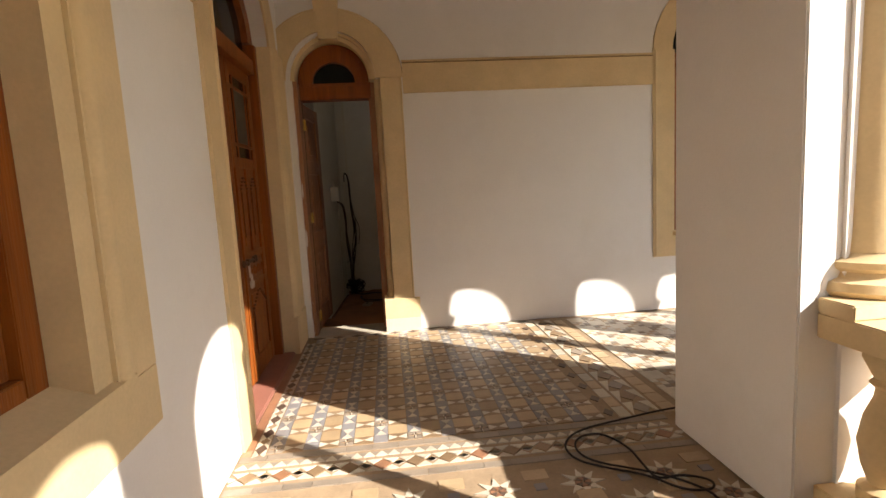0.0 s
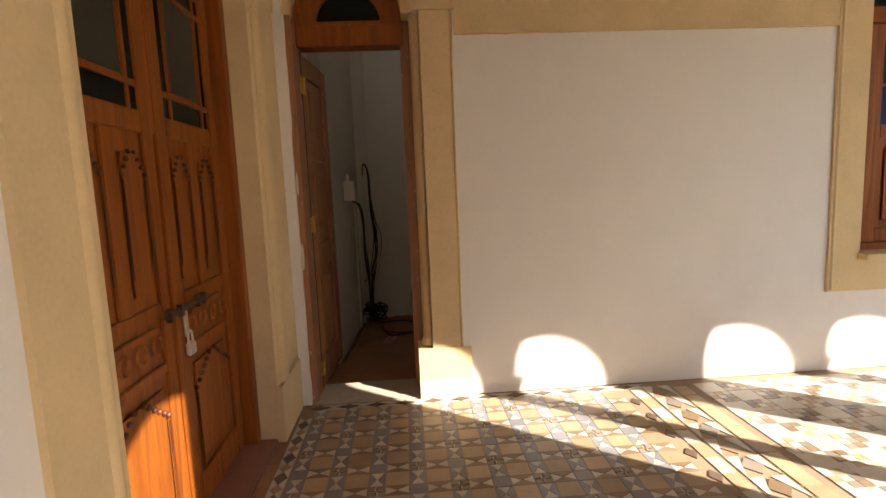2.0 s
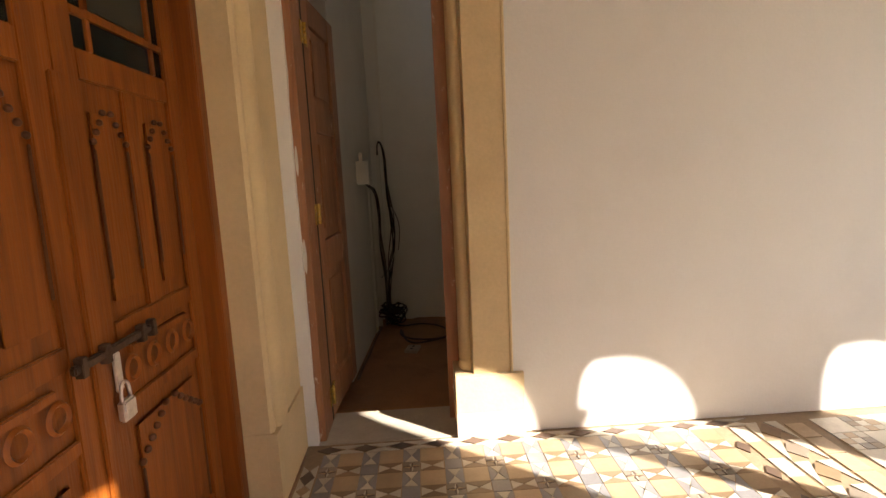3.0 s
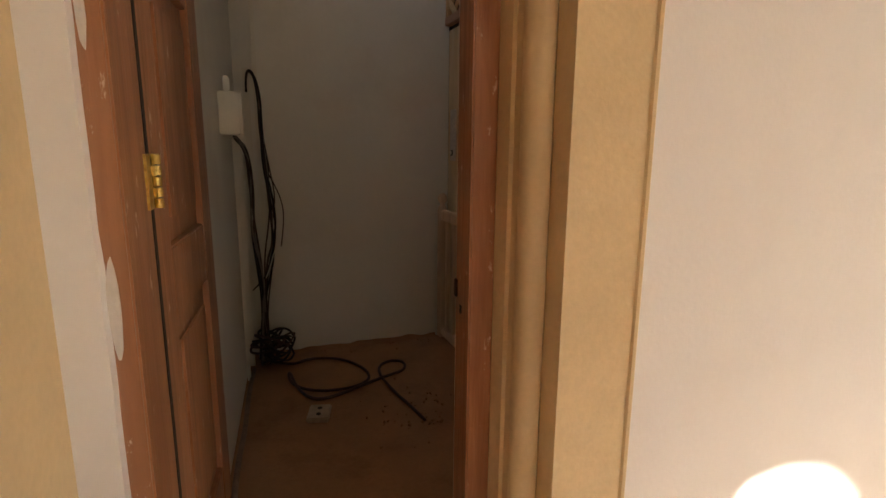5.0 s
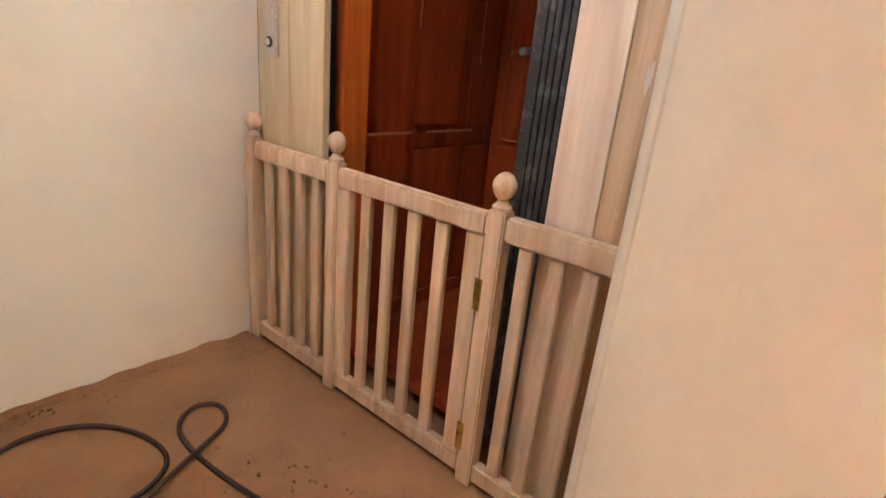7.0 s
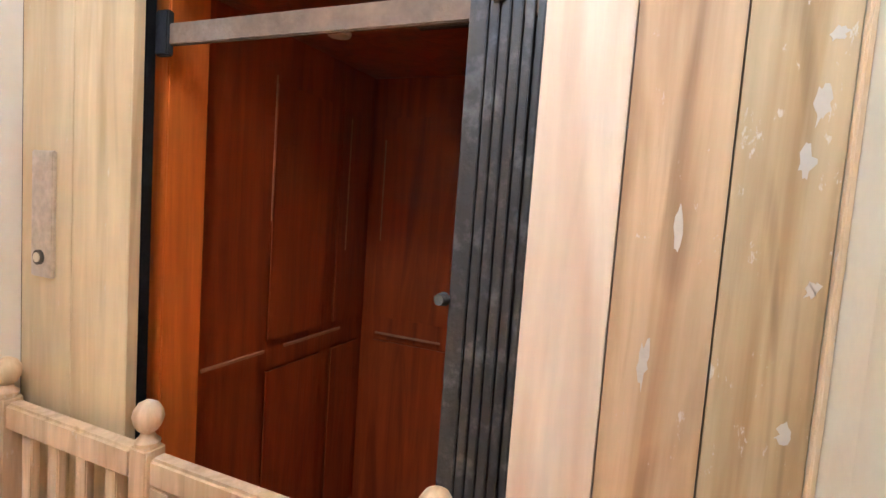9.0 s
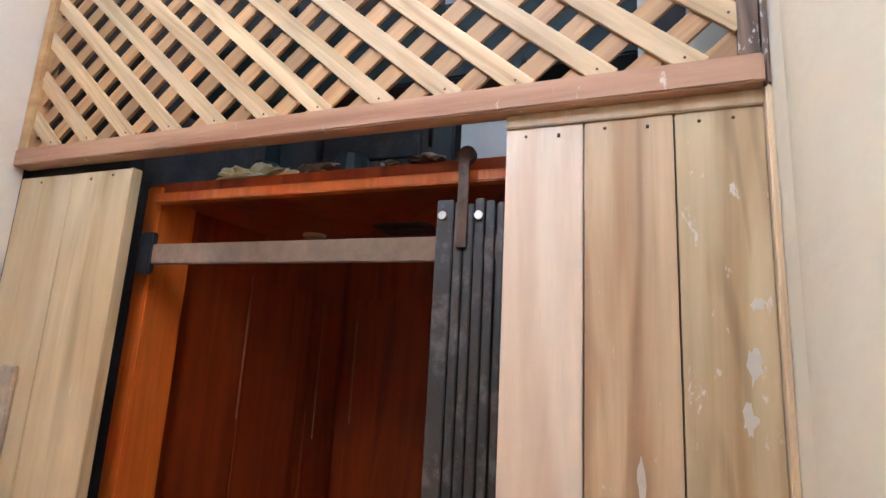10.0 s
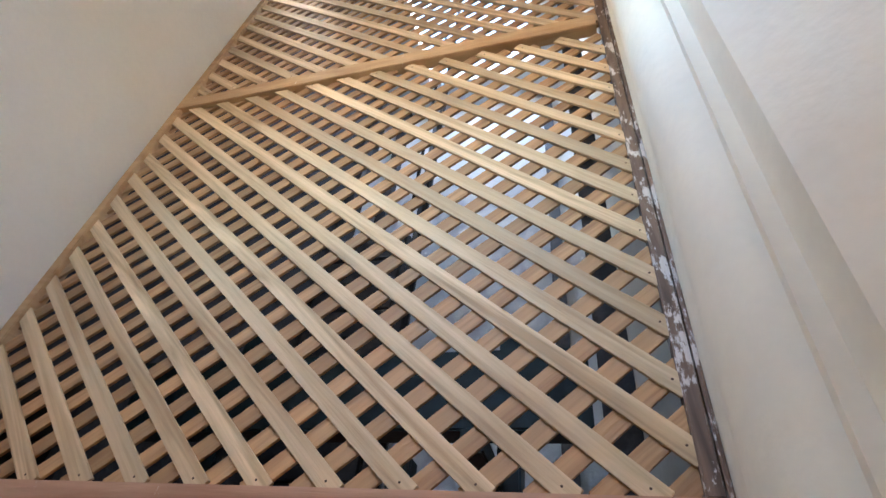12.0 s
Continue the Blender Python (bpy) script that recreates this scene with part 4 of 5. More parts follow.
for x, y, r in ((0.63, 1.60, 0.045), (0.62, 1.40, 0.022), (0.60, 1.30, 0.028)):
    lump = thing("greasy_rag", "small dark greasy rag on the lift car roof", "rag", "rags on the roof", (x, y, 2.05))
    bm = bmesh.new()
    bmesh.ops.create_icosphere(bm, subdivisions=3, radius=1.0)
    for v in bm.verts:
        n = noise.noise(v.co * 2.1 + Vector((y * 9, 0, 0))) * 0.7
        v.co = Vector((x + v.co.x * 0.03 * (1 + n), y + v.co.y * r * 1.5 * (1 + n), max(2.051, 2.056 + v.co.z * r * 0.7 * (1 + n))))
    part("cloth", bm, M_RUST, lump, smooth=True)
for x, y in ((1.05, 1.50), (1.05, 1.56), (1.2, 1.55)):
    rp = thing("lift_rope", "black steel lift rope hanging in the shaft", "rope", "lift ropes", (x, y, 2.36))
    bm = bmesh.new()
    cyl(bm, 0.009, (x, y, 2.36), (x, y, 6.2), 8)
    part("rope", bm, M_BLACK, rp)
# no counterweight is known here; dark frame added to darken the lattice gaps
dark_frame = thing("shaft_dark_frame", "dark iron frame added behind the lattice in the lift shaft", "counterweight", at=(1.9, 2.1, 2.3))
for y in (1.85, 2.44):
    bm = bmesh.new()
    box(bm, (1.86, y - 0.03, 2.0), (1.92, y + 0.03, 6.2))
    part("channel", bm, M_IRON, dark_frame)
for k in range(9):
    bm = bmesh.new()
    box(bm, (1.84, 1.885, 2.4 + 0.2 * k), (1.94, 2.405, 2.59 + 0.2 * k))
    part("dark_slab", bm, M_IRON, dark_frame, bevel=0.006)
car_rail = thing("guide_rail", "black steel car guide rail standing in the shaft", "guide rail", "shaft rails", (0.70, 0.78, 2.06))
bm = bmesh.new()
box(bm, (0.685, 0.742, 0), (0.70, 0.822, 6.2))
box(bm, (0.7003, 0.775, 0), (0.75, 0.79, 6.2))
part("web", bm, M_IRON, car_rail)
for y in (0.95, 2.3):
    gr = thing("guide_rail", "dark steel guide rail fixed in the shaft", "guide rail", "shaft rails", (2.15, y, 0))
    bm = bmesh.new()
    box(bm, (2.12, y - 0.04, 0), (2.198, y + 0.04, 6.2))
    part("web", bm, M_IRON, gr)

# ---- electrics and cables in the lobby ----
box1 = thing("junction_box", "cream plastic junction box on the lobby wall", "junction box", at=(-0.95, 1.72, 1.34))
bm = bmesh.new()
box(bm, (LWX(1.66), 1.66, 1.34), (-0.865, 1.84, 1.53))
part("body", bm, M_PVC, box1, bevel=0.005)
bm = bmesh.new()
box(bm, (-0.8645, 1.655, 1.335), (-0.852, 1.845, 1.535))
part("cover", bm, M_PVC, box1, bevel=0.003)
bm = bmesh.new()
box(bm, (-0.93, 1.70, 1.5305), (-0.90, 1.74, 1.60))
part("conduit_stub", bm, M_PVC, box1, "short upright conduit stub", bevel=0.006)
for x0, x1, y0, y1, z1 in ((LWX(2.40), -0.872, 2.335, 2.370, 1.32), (LWX(2.2), -0.898, 2.12, 2.14, 1.33), (-0.848, -0.812, 2.452, 2.489, 1.74), (-0.79, -0.765, 2.465, 2.489, 3.1)):
    tk = thing("cable_trunking", "cream plastic cable trunking up the lobby wall", "trunking", "lobby trunking", (x1, y1, LOB))
    bm = bmesh.new()
    box(bm, (min(x0, x1 - 0.02), y0, LOB), (x1, y1, z1))
    part("channel", bm, M_PVC, tk, bevel=0.003)
foot = thing("floor_conduit", "dusty grey conduit along the foot of the lobby wall", "conduit", at=(-0.94, 1.7, LOB))
tube("pipe", [(LWX(y) + 0.03 + 0.006 * math.sin(9 * y), y, LOB + 0.013) for y in (1.0, 1.25, 1.5, 1.75, 2.0, 2.25)], 0.012, M_DUSTY_BAR, foot)
rng = random.Random(21)
def low(p):
    """Set a place on the lower lobby floor."""
    return (-0.804 + (p[0] + 0.804) * 1.05, min(0.139 + (p[1] - 0.139) * 1.05, 2.47), p[2] + LOB)
hang = thing("hanging_cables", "bundle of dark cables hanging down the lobby wall", "cable", at=(-0.85, 2.2, 1.6))
j = lambda s: rng.uniform(-s, s)
for k in range(18):
    w = 0.35 + 0.65 * rng.random()
    if k % 2:
        pts = [(-0.83, 2.44, 1.60), (-0.83, 2.43, 1.72), (-0.79, 2.42, 1.72 + j(0.01)), (-0.762 + j(0.008), 2.41, 1.60), (-0.765 + j(0.012), 2.41, 1.40), (-0.745 + j(0.02), 2.40, 1.18), (-0.72 + j(0.03) * w, 2.40, 0.98), (-0.725 + j(0.035), 2.40, 0.76 + j(0.06)), (-0.76 + j(0.03), 2.40, 0.56 + j(0.04)), (-0.80 + j(0.02), 2.38, 0.30), (-0.80 + j(0.05), 2.36 + j(0.05), LOB + 0.02)]
    else:
        pts = [(-0.90, 1.85, 1.335), (-0.885 + j(0.01), 2.0, 1.32 + j(0.015)), (-0.85 + j(0.012), 2.18, 1.26 + j(0.03)), (-0.83 + j(0.015), 2.22 + j(0.03), 1.08 + j(0.04)), (-0.84 + j(0.02), 2.24 + j(0.03), 0.82 + j(0.05)), (-0.815 + j(0.02), 2.25 + j(0.03), 0.58), (-0.805 + j(0.012), 2.27 + j(0.03), 0.34), (-0.80 + j(0.04), 2.32 + j(0.05), LOB + 0.02)]
    tube("cable", pts, 0.0035 + 0.003 * rng.random(), (M_BROWNCABLE, M_BLACK, M_BROWNCABLE, M_BLACK, M_GREYCABLE)[k % 5], hang)
tube("loose_end", [(-0.73, 2.40, 1.12), (-0.685, 2.40, 1.03), (-0.655, 2.40, 0.92), (-0.66, 2.40, 0.80), (-0.68, 2.39, 0.68)], 0.0035, M_BROWNCABLE, hang)
tube("loose_end", [(-0.735, 2.40, 0.60), (-0.78, 2.38, 0.50), (-0.82, 2.37, 0.455), (-0.86, 2.36, 0.42)], 0.004, M_BLACK, hang)
tube("loose_end", [(-0.72, 2.40, 0.66), (-0.75, 2.38, 0.55), (-0.78, 2.37, 0.49)], 0.0035, M_PVC, hang)
coil = thing("cable_coil", "tangled heap of black cable on the dusty floor", "cable", at=(-0.8, 2.3, 0))
for k in range(16):
    r = rng.uniform(0.03, 0.10)
    cx, cy, z = -0.80 + rng.uniform(-0.04, 0.09), 2.32 + rng.uniform(-0.09, 0.04), LOB + 0.10 + 0.006 * k
    tl = rng.uniform(-0.09, 0.09)
    tube("loop", [(cx + r * math.cos(a) * 1.2, cy + r * math.sin(a), z + tl * math.cos(a + k)) for a in [2 * math.pi * i / 10 for i in range(10)]], 0.007, M_BLACK if k % 3 else M_BROWNCABLE, coil, cyclic=True)
lead = thing("loose_cable", "long dark cable looped across the dusty floor", "cable", at=(-0.4, 1.9, 0))
tube("cable", [low(p) for p in [(-0.80, 2.26, 0.02), (-0.68, 2.13, 0.012), (-0.56, 2.22, 0.012), (-0.38, 2.16, 0.012), (-0.27, 1.98, 0.012), (-0.26, 1.80, 0.012), (-0.40, 1.72, 0.012), (-0.60, 1.76, 0.012), (-0.70, 1.90, 0.012), (-0.69, 2.08, 0.02), (-0.66, 1.78, 0.012), (-0.58, 1.64, 0.012), (-0.44, 1.68, 0.014), (-0.30, 1.74, 0.022), (-0.17, 1.80, 0.022), (-0.05, 1.86, 0.012), (-0.02, 1.98, 0.012), (-0.10, 2.03, 0.012), (-0.19, 1.96, 0.012), (-0.21, 1.80, 0.02), (-0.18, 1.60, 0.012), (-0.14, 1.42, 0.012), (-0.12, 1.28, 0.012)]], 0.0085, M_BROWNCABLE, lead)
sk = thing("loose_socket", "dirty cream wall socket lying on the floor", "socket", at=(-0.58, 1.50, 0))
bm = bmesh.new()
box(bm, (-0.055, -0.075, 0.0), (0.055, 0.075, 0.028), pose(-0.575, 1.57, LOB + 0.001, 0, 0, -14))
part("body", bm, M_DIRTY_PVC, sk, bevel=0.006)
# black discs on the face paint the shade of the pin holes
for dy in (-0.03, 0.03):
    bm = bmesh.new()
    cyl(bm, 0.012, pose(-0.575, 1.57, LOB + 0.001, 0, 0, -14) @ Vector((0, dy, 0.027)), pose(-0.575, 1.57, LOB + 0.001, 0, 0, -14) @ Vector((0, dy, 0.0305)), 12)
    part("pin_hole_shade", bm, M_BLACK, sk)
rub = thing("floor_rubble", "scattered plaster crumbs and dirt on the dusty floor", "rubble")
rub["kind"] = "stuff"
bm = bmesh.new()
for k in range(160):
    x, y = (rng.uniform(-0.95, 0.38), 2.48 - abs(rng.gauss(0, 0.05))) if k < 90 else (rng.gauss(-0.05, 0.14), rng.gauss(1.45, 0.14))
    s = rng.uniform(0.003, 0.011)
    bmesh.ops.create_icosphere(bm, subdivisions=1, radius=s, matrix=Matrix.Translation((min(x, 0.36), max(y, 1.0), LOB + s * 0.5)) @ Euler((k, 2 * k, 3 * k)).to_matrix().to_4x4() @ Matrix.Diagonal((1, rng.uniform(0.5, 1.2), 0.6, 1)))
part("crumbs", bm, M_DUST, rub)
bm = bmesh.new()
prev = None
for k in range(61):
    x = -1.01 + 1.38 * k / 60
    w, h = 0.035 + 0.03 * noise.noise((x * 6, 0, 3)), 0.022 + 0.022 * noise.noise((x * 9, 2, 0))
    row = [bm.verts.new((x, 2.4895, LOB)), bm.verts.new((x, 2.4885, LOB + max(h, 0.004))), bm.verts.new((x, 2.489 - w * 0.4, LOB + max(h, 0.004) * 0.5)), bm.verts.new((x, 2.489 - w, LOB + 0.0005))]
    if prev:
        for p in range(3):
            bm.faces.new((prev[p], prev[p + 1], row[p + 1], row[p]))
    prev = row
part("dust_drift", bm, M_DUST, rub, "brown dust swept against the wall", smooth=True)
for ch in rub.children:
    ch["kind"] = "stuff"

# ---- veranda: brown double door ----
wd = thing("veranda_door", "brown panelled double door with small glass panes, bolted and padlocked", "door", at=(-1.33, -1.27, 0.03))
def wbox(name, lo, hi, material=M_TEAK, label="", bevel=0.004, parent=None):
    bm = bmesh.new()
    box(bm, lo, hi)
    return part(name, bm, material, parent or wd, label, bevel)
XD = -1.335
for y0, y1 in ((-2.045, -1.965), (-0.575, -0.495)):
    wbox("frame_post", (XD - 0.08, y0, 0.03), (XD + 0.07, y1, 2.75))
wbox("transom_bar", (XD - 0.08, -1.965, 2.50), (XD + 0.05, -0.575, 2.62))
bm = bmesh.new()
arch_band(bm, -1.27, 0.62, 0.42, 2.75, 0.775, 0.545, 2.75, WEST(XD + 0.04), (-0.10, 0, 0))
part("fanlight_frame", bm, M_TEAK, wd)
bm = bmesh.new()
poly(bm, [WEST(XD - 0.01)(*p) for p in arch_pts(-1.27, 0.63, 2.75, 0.43)] + [Vector((XD - 0.01, -1.9, 2.62)), Vector((XD - 0.01, -0.64, 2.62))], (-0.006, 0, 0))
part("fanlight_pane", bm, G_DARK, wd, "dark fanlight glass")
for s, (a, b) in enumerate(((-1.963, -1.272), (-1.268, -0.577))):
    lf = wbox("door_leaf", (XD - 0.045, a, 0.04), (XD - 0.015, b, 2.495), M_TEAK, "", 0.002)
    in0, in1 = a + 0.10, b - 0.10
    wbox("stile", (XD - 0.0148, a, 0.04), (XD, in0, 2.495), parent=lf)
    wbox("stile", (XD - 0.0148, in1, 0.04), (XD, b, 2.495), parent=lf)
    for z0, z1 in ((0.04, 0.20), (0.98, 1.04), (0.76, 0.80), (1.70, 1.78), (2.40, 2.495)):
        wbox("rail", (XD - 0.0148, in0 + 0.0005, z0), (XD - 0.0008, in1 - 0.0005, z1), parent=lf)
    m = (in0 + in1) / 2
    wbox("muntin", (XD - 0.0148, m - 0.045, 1.0405), (XD - 0.001, m + 0.045, 1.6995), parent=lf)
    for p0, p1 in ((in0, m - 0.045), (m + 0.045, in1)):
        wbox("panel", (XD - 0.0146, p0 + 0.03, 1.09), (XD - 0.006, p1 - 0.03, 1.62), parent=lf, bevel=0.006)
    wbox("panel", (XD - 0.0146, in0 + 0.05, 0.25), (XD - 0.005, in1 - 0.05, 0.71), parent=lf, bevel=0.008)
    wbox("astragal", (XD - 0.0146, in0 + 0.06, 0.93), (XD + 0.004, in1 - 0.06, 0.955), parent=lf)
    # glazed top: one large pane edged by narrow coloured ones
    wbox("pane", (XD - 0.0146, in0 + 0.09, 1.90), (XD - 0.010, in1 - 0.09, 2.30), G_FROST, "dusty grey pane", 0, lf)
    for q0, q1, r0, r1 in ((in0 + 0.005, in1 - 0.005, 1.785, 1.865), (in0 + 0.005, in1 - 0.005, 2.325, 2.395), (in0 + 0.005, in0 + 0.06, 1.895, 2.30), (in1 - 0.06, in1 - 0.005, 1.895, 2.30)):
        wbox("border_pane", (XD - 0.0146, q0, r0), (XD - 0.009, q1, r1), G_DARK, "dark coloured border pane", 0, lf)
    for z in (1.867, 2.302):
        wbox("glazing_bar", (XD - 0.0146, in0 + 0.001, z), (XD, in1 - 0.001, z + 0.022), parent=lf, bevel=0.002)
    for y in (in0 + 0.063, in1 - 0.083):
        for r0, r1 in ((1.781, 1.8665), (1.8895, 2.3015), (2.3245, 2.3995)):
            wbox("glazing_bar", (XD - 0.0146, y, r0), (XD - 0.0005, y + 0.020, r1), parent=lf, bevel=0.002)
    # carved roundels and beading
    for k in range(4):
        bm = bmesh.new()
        y = in0 + 0.06 + k * (in1 - in0 - 0.12) / 3
        bmesh.ops.create_cone(bm, cap_ends=False, segments=20, radius1=0.042, radius2=0.034, depth=0.008, matrix=Matrix.Translation((XD + 0.003, y, 0.885)) @ Euler((0, radians(90), 0)).to_matrix().to_4x4())
        bmesh.ops.create_cone(bm, cap_ends=False, segments=20, radius1=0.026, radius2=0.034, depth=0.008, matrix=Matrix.Translation((XD + 0.003, y, 0.885)) @ Euler((0, radians(90), 0)).to_matrix().to_4x4())
        part("roundel", bm, M_TEAK, lf, "carved ring", smooth=True)
    arches = [((p0 + p1) / 2, (p1 - p0) / 2 - 0.02, 1.655, 0.115) for p0, p1 in ((in0, m - 0.045), (m + 0.045, in1))] + [((in0 + in1) / 2, (in1 - in0) / 2 - 0.04, 0.735, 0.14)]
    for yc, half, ztop, fall in arches:
        n = 4 if half < 0.1 else 6
        for k in range(-n, n + 1):
            if k:
                bm = bmesh.new()
                bmesh.ops.create_uvsphere(bm, u_segments=10, v_segments=6, radius=0.0095 if half < 0.1 else 0.012, matrix=Matrix.Translation((XD + 0.001, yc + half * k / n, ztop - fall * (abs(k) / n) ** 0.9)))
                part("carved_bead", bm, M_BEAD, lf, smooth=True)
        # dark strip down each side of the panel
        for sgn in (-1, 1):
            bm = bmesh.new()
            box(bm, (XD - 0.001, yc + sgn * half - 0.004, ztop - fall - 0.38), (XD + 0.006, yc + sgn * half + 0.004, ztop - fall - 0.02))
            part("panel_moulding", bm, M_BEAD, lf, "dark panel edge strip", bevel=0.002)
wbox("meeting_cover", (XD + 0.0005, -1.30, 0.05), (XD + 0.014, -1.24, 1.70))
bolt = wbox("slide_bolt", (XD + 0.016, -1.40, 0.972), (XD + 0.032, -1.02, 0.996), M_RUST, "dark iron slide bolt")
for y in (-1.38, -1.28, -1.10, -1.04):
    wbox("bolt_staple", (XD + 0.0145, y, 0.958), (XD + 0.038, y + 0.022, 1.01), M_RUST, "", 0.002, bolt)
wbox("hasp", (XD + 0.016, -1.235, 0.86), (XD + 0.026, -1.205, 0.97), M_STEEL, "hanging steel hasp", 0.003)
lock = thing("padlock", "small steel padlock hanging from the door hasp", "padlock", at=(XD + 0.03, -1.215, 0.80))
wbox("lock_body", (XD + 0.018, -1.245, 0.775), (XD + 0.042, -1.185, 0.835), M_STEEL, "", 0.006, lock)
tube("shackle", [(XD + 0.03, -1.236, 0.834), (XD + 0.03, -1.236, 0.87), (XD + 0.03, -1.215, 0.888), (XD + 0.03, -1.194, 0.87), (XD + 0.03, -1.194, 0.834)], 0.005, M_STEEL, lock)
bm = bmesh.new()
box(bm, (-1.42, -2.029, -0.005), (-1.165, -0.511, 0.028))
structure("threshold", bm, M_RED, "red oxide door threshold", bevel=0.01)

# ---- shuttered window beside the path ----
ww = thing("veranda_window", "brown wooden casement window with panelled shutters", "window", at=(-1.33, -4.25, 0.95))
for lo, hi in (((-1.40, -3.76, 0.93), (-1.29, -3.661, 2.75)), ((-1.40, -4.95, 0.93), (-1.29, -4.87, 2.75)), ((-1.40, -4.87, 0.93), (-1.29, -3.7605, 1.01)), ((-1.40, -4.87, 2.5), (-1.29, -3.7605, 2.62))):
    wbox("window_frame", lo, hi, parent=ww)
for a, b in ((-4.272, -3.762), (-4.868, -4.276)):
    sh = wbox("shutter", (-1.37, a, 1.012), (-1.345, b, 2.498), parent=ww, bevel=0.002)
    for lo, hi in (((-1.3448, a, 1.012), (-1.325, a + 0.1, 2.498)), ((-1.3448, b - 0.1, 1.012), (-1.325, b, 2.498)), ((-1.3448, a + 0.1, 1.012), (-1.326, b - 0.1, 1.15)), ((-1.3448, a + 0.1, 1.62), (-1.326, b - 0.1, 1.74)), ((-1.3448, a + 0.1, 2.38), (-1.326, b - 0.1, 2.498))):
        wbox("shutter_rail", lo, hi, parent=sh)
    wbox("shutter_panel", (-1.3448, a + 0.14, 1.19), (-1.334, b - 0.14, 1.58), parent=sh, bevel=0.008)
    wbox("pane", (-1.3448, a + 0.1005, 1.7405), (-1.338, b - 0.1005, 2.3795), G_DARK, "dark pane", 0, sh)
bm = bmesh.new()
poly(bm, [WEST(-1.34)(*p) for p in arch_pts(-4.25, 0.69, 2.75, 0.49)] + [Vector((-1.34, -4.94, 2.62)), Vector((-1.34, -3.56, 2.62))], (-0.006, 0, 0))
part("fanlight_pane", bm, G_DARK, ww, "dark fanlight glass")

# ---- coloured-glass window in the end wall ----
cw = thing("coloured_window", "brown casement window with green and blue glass panes", "window", at=(3.53, 0.2, 0.84))
for lo, hi in (((2.815, 0.12, 0.842), (2.93, 0.24, 2.75)), ((4.13, 0.12, 0.842), (4.245, 0.24, 2.75)), ((2.93, 0.12, 0.842), (4.13, 0.24, 0.90)), ((2.93, 0.11, 2.46), (4.13, 0.24, 2.56))):
    wbox("window_frame", lo, hi, parent=cw)
for i, (a, b) in enumerate(((2.932, 3.528), (3.532, 4.128))):
    p0, p1 = (3.11, 3.44) if i == 0 else (3.62, 3.95)
    cs = wbox("casement", (a, 0.165, 0.902), (p0, 0.20, 2.458), parent=cw)
    wbox("stile", (p1, 0.165, 0.902), (b, 0.20, 2.458), parent=cs)
    for z0, z1 in ((0.902, 1.0), (1.66, 1.76), (2.325, 2.458)):
        wbox("casement_rail", (p0 + 0.0005, 0.166, z0), (p1 - 0.0005, 0.20, z1), parent=cs)
    wbox("glazing_bar", (p0 + 0.0005, 0.168, 2.03), (p1 - 0.0005, 0.195, 2.05), parent=cs, bevel=0.002)
    wbox("casement_panel", (p0 + 0.0005, 0.184, 1.0005), (p1 - 0.0005, 0.196, 1.6595), parent=cs)
    wbox("raised_field", (p0 + 0.05, 0.170, 1.06), (p1 - 0.05, 0.1838, 1.60), parent=cs, bevel=0.008)
    up, dn = (G_GREEN, G_BLUE) if i == 0 else (G_BLUE, G_GREEN)
    wbox("pane", (p0 + 0.0005, 0.180, 2.0505), (p1 - 0.0005, 0.185, 2.3245), up, "green glass pane" if i == 0 else "blue glass pane", 0, cs)
    wbox("pane", (p0 + 0.0005, 0.180, 1.7605), (p1 - 0.0005, 0.185, 2.0295), dn, "blue glass pane" if i == 0 else "green glass pane", 0, cs)
bm = bmesh.new()
poly(bm, [NORTH(0.18)(*p) for p in arch_pts(3.53, 0.70, 2.75, 0.58)] + [Vector((2.84, 0.18, 2.56)), Vector((4.22, 0.18, 2.56))], (0, 0.006, 0))
part("fanlight_pane", bm, G_DARK, cw, "dark fanlight glass")

# cable on the tiles
vc = thing("floor_cable", "thin black cable lying in loops on the tiles", "cable", at=(1.1, -2.8, 0))
tube("cable", [(1.9, -2.30, 0.008), (1.48, -2.32, 0.008), (1.10, -2.41, 0.008), (0.80, -2.48, 0.008), (0.66, -2.62, 0.008), (0.66, -2.78, 0.008), (0.76, -2.88, 0.008), (0.97, -3.0, 0.008), (1.06, -3.15, 0.008), (1.20, -3.18, 0.008), (1.25, -3.10, 0.008), (1.12, -3.03, 0.012), (0.98, -3.06, 0.014), (0.99, -2.90, 0.008), (1.0, -2.72, 0.008), (0.92, -2.54, 0.008), (0.78, -2.55, 0.008), (0.70, -2.68, 0.008), (0.74, -2.84, 0.014), (0.95, -2.96, 0.014), (1.10, -3.06, 0.008), (1.22, -3.25, 0.008), (1.1, -3.6, 0.008)], 0.006, M_BLACK, vc)

# ---- tiles of the veranda floor ----
H = 0.006
bins = {}
def tile(key, pts):
    """A flat tile, its foot in the bed of grout."""
    bins.setdefault(key, []).append([(x, y) for x, y in pts])
def rect(key, x0, y0, x1, y1):
    g = 0.0015
    tile(key, [(x0 + g, y0 + g), (x1 - g, y0 + g), (x1 - g, y1 - g), (x0 + g, y1 - g)])
def rhomb(key, cx, cy, rx, ry):
    tile(key, [(cx - rx, cy), (cx, cy - ry), (cx + rx, cy), (cx, cy + ry)])
def band_triangles(x0, x1, y, h, key, step):
    n = int(round((x1 - x0) / step))
    for k in range(n):
        a = x0 + k * step
        tile(key, [(a + 0.002, y), (a + step - 0.002, y), (a + step / 2, y + h)])
P, Q = 0.205, 0.086   # pitch of the field, width of its strips
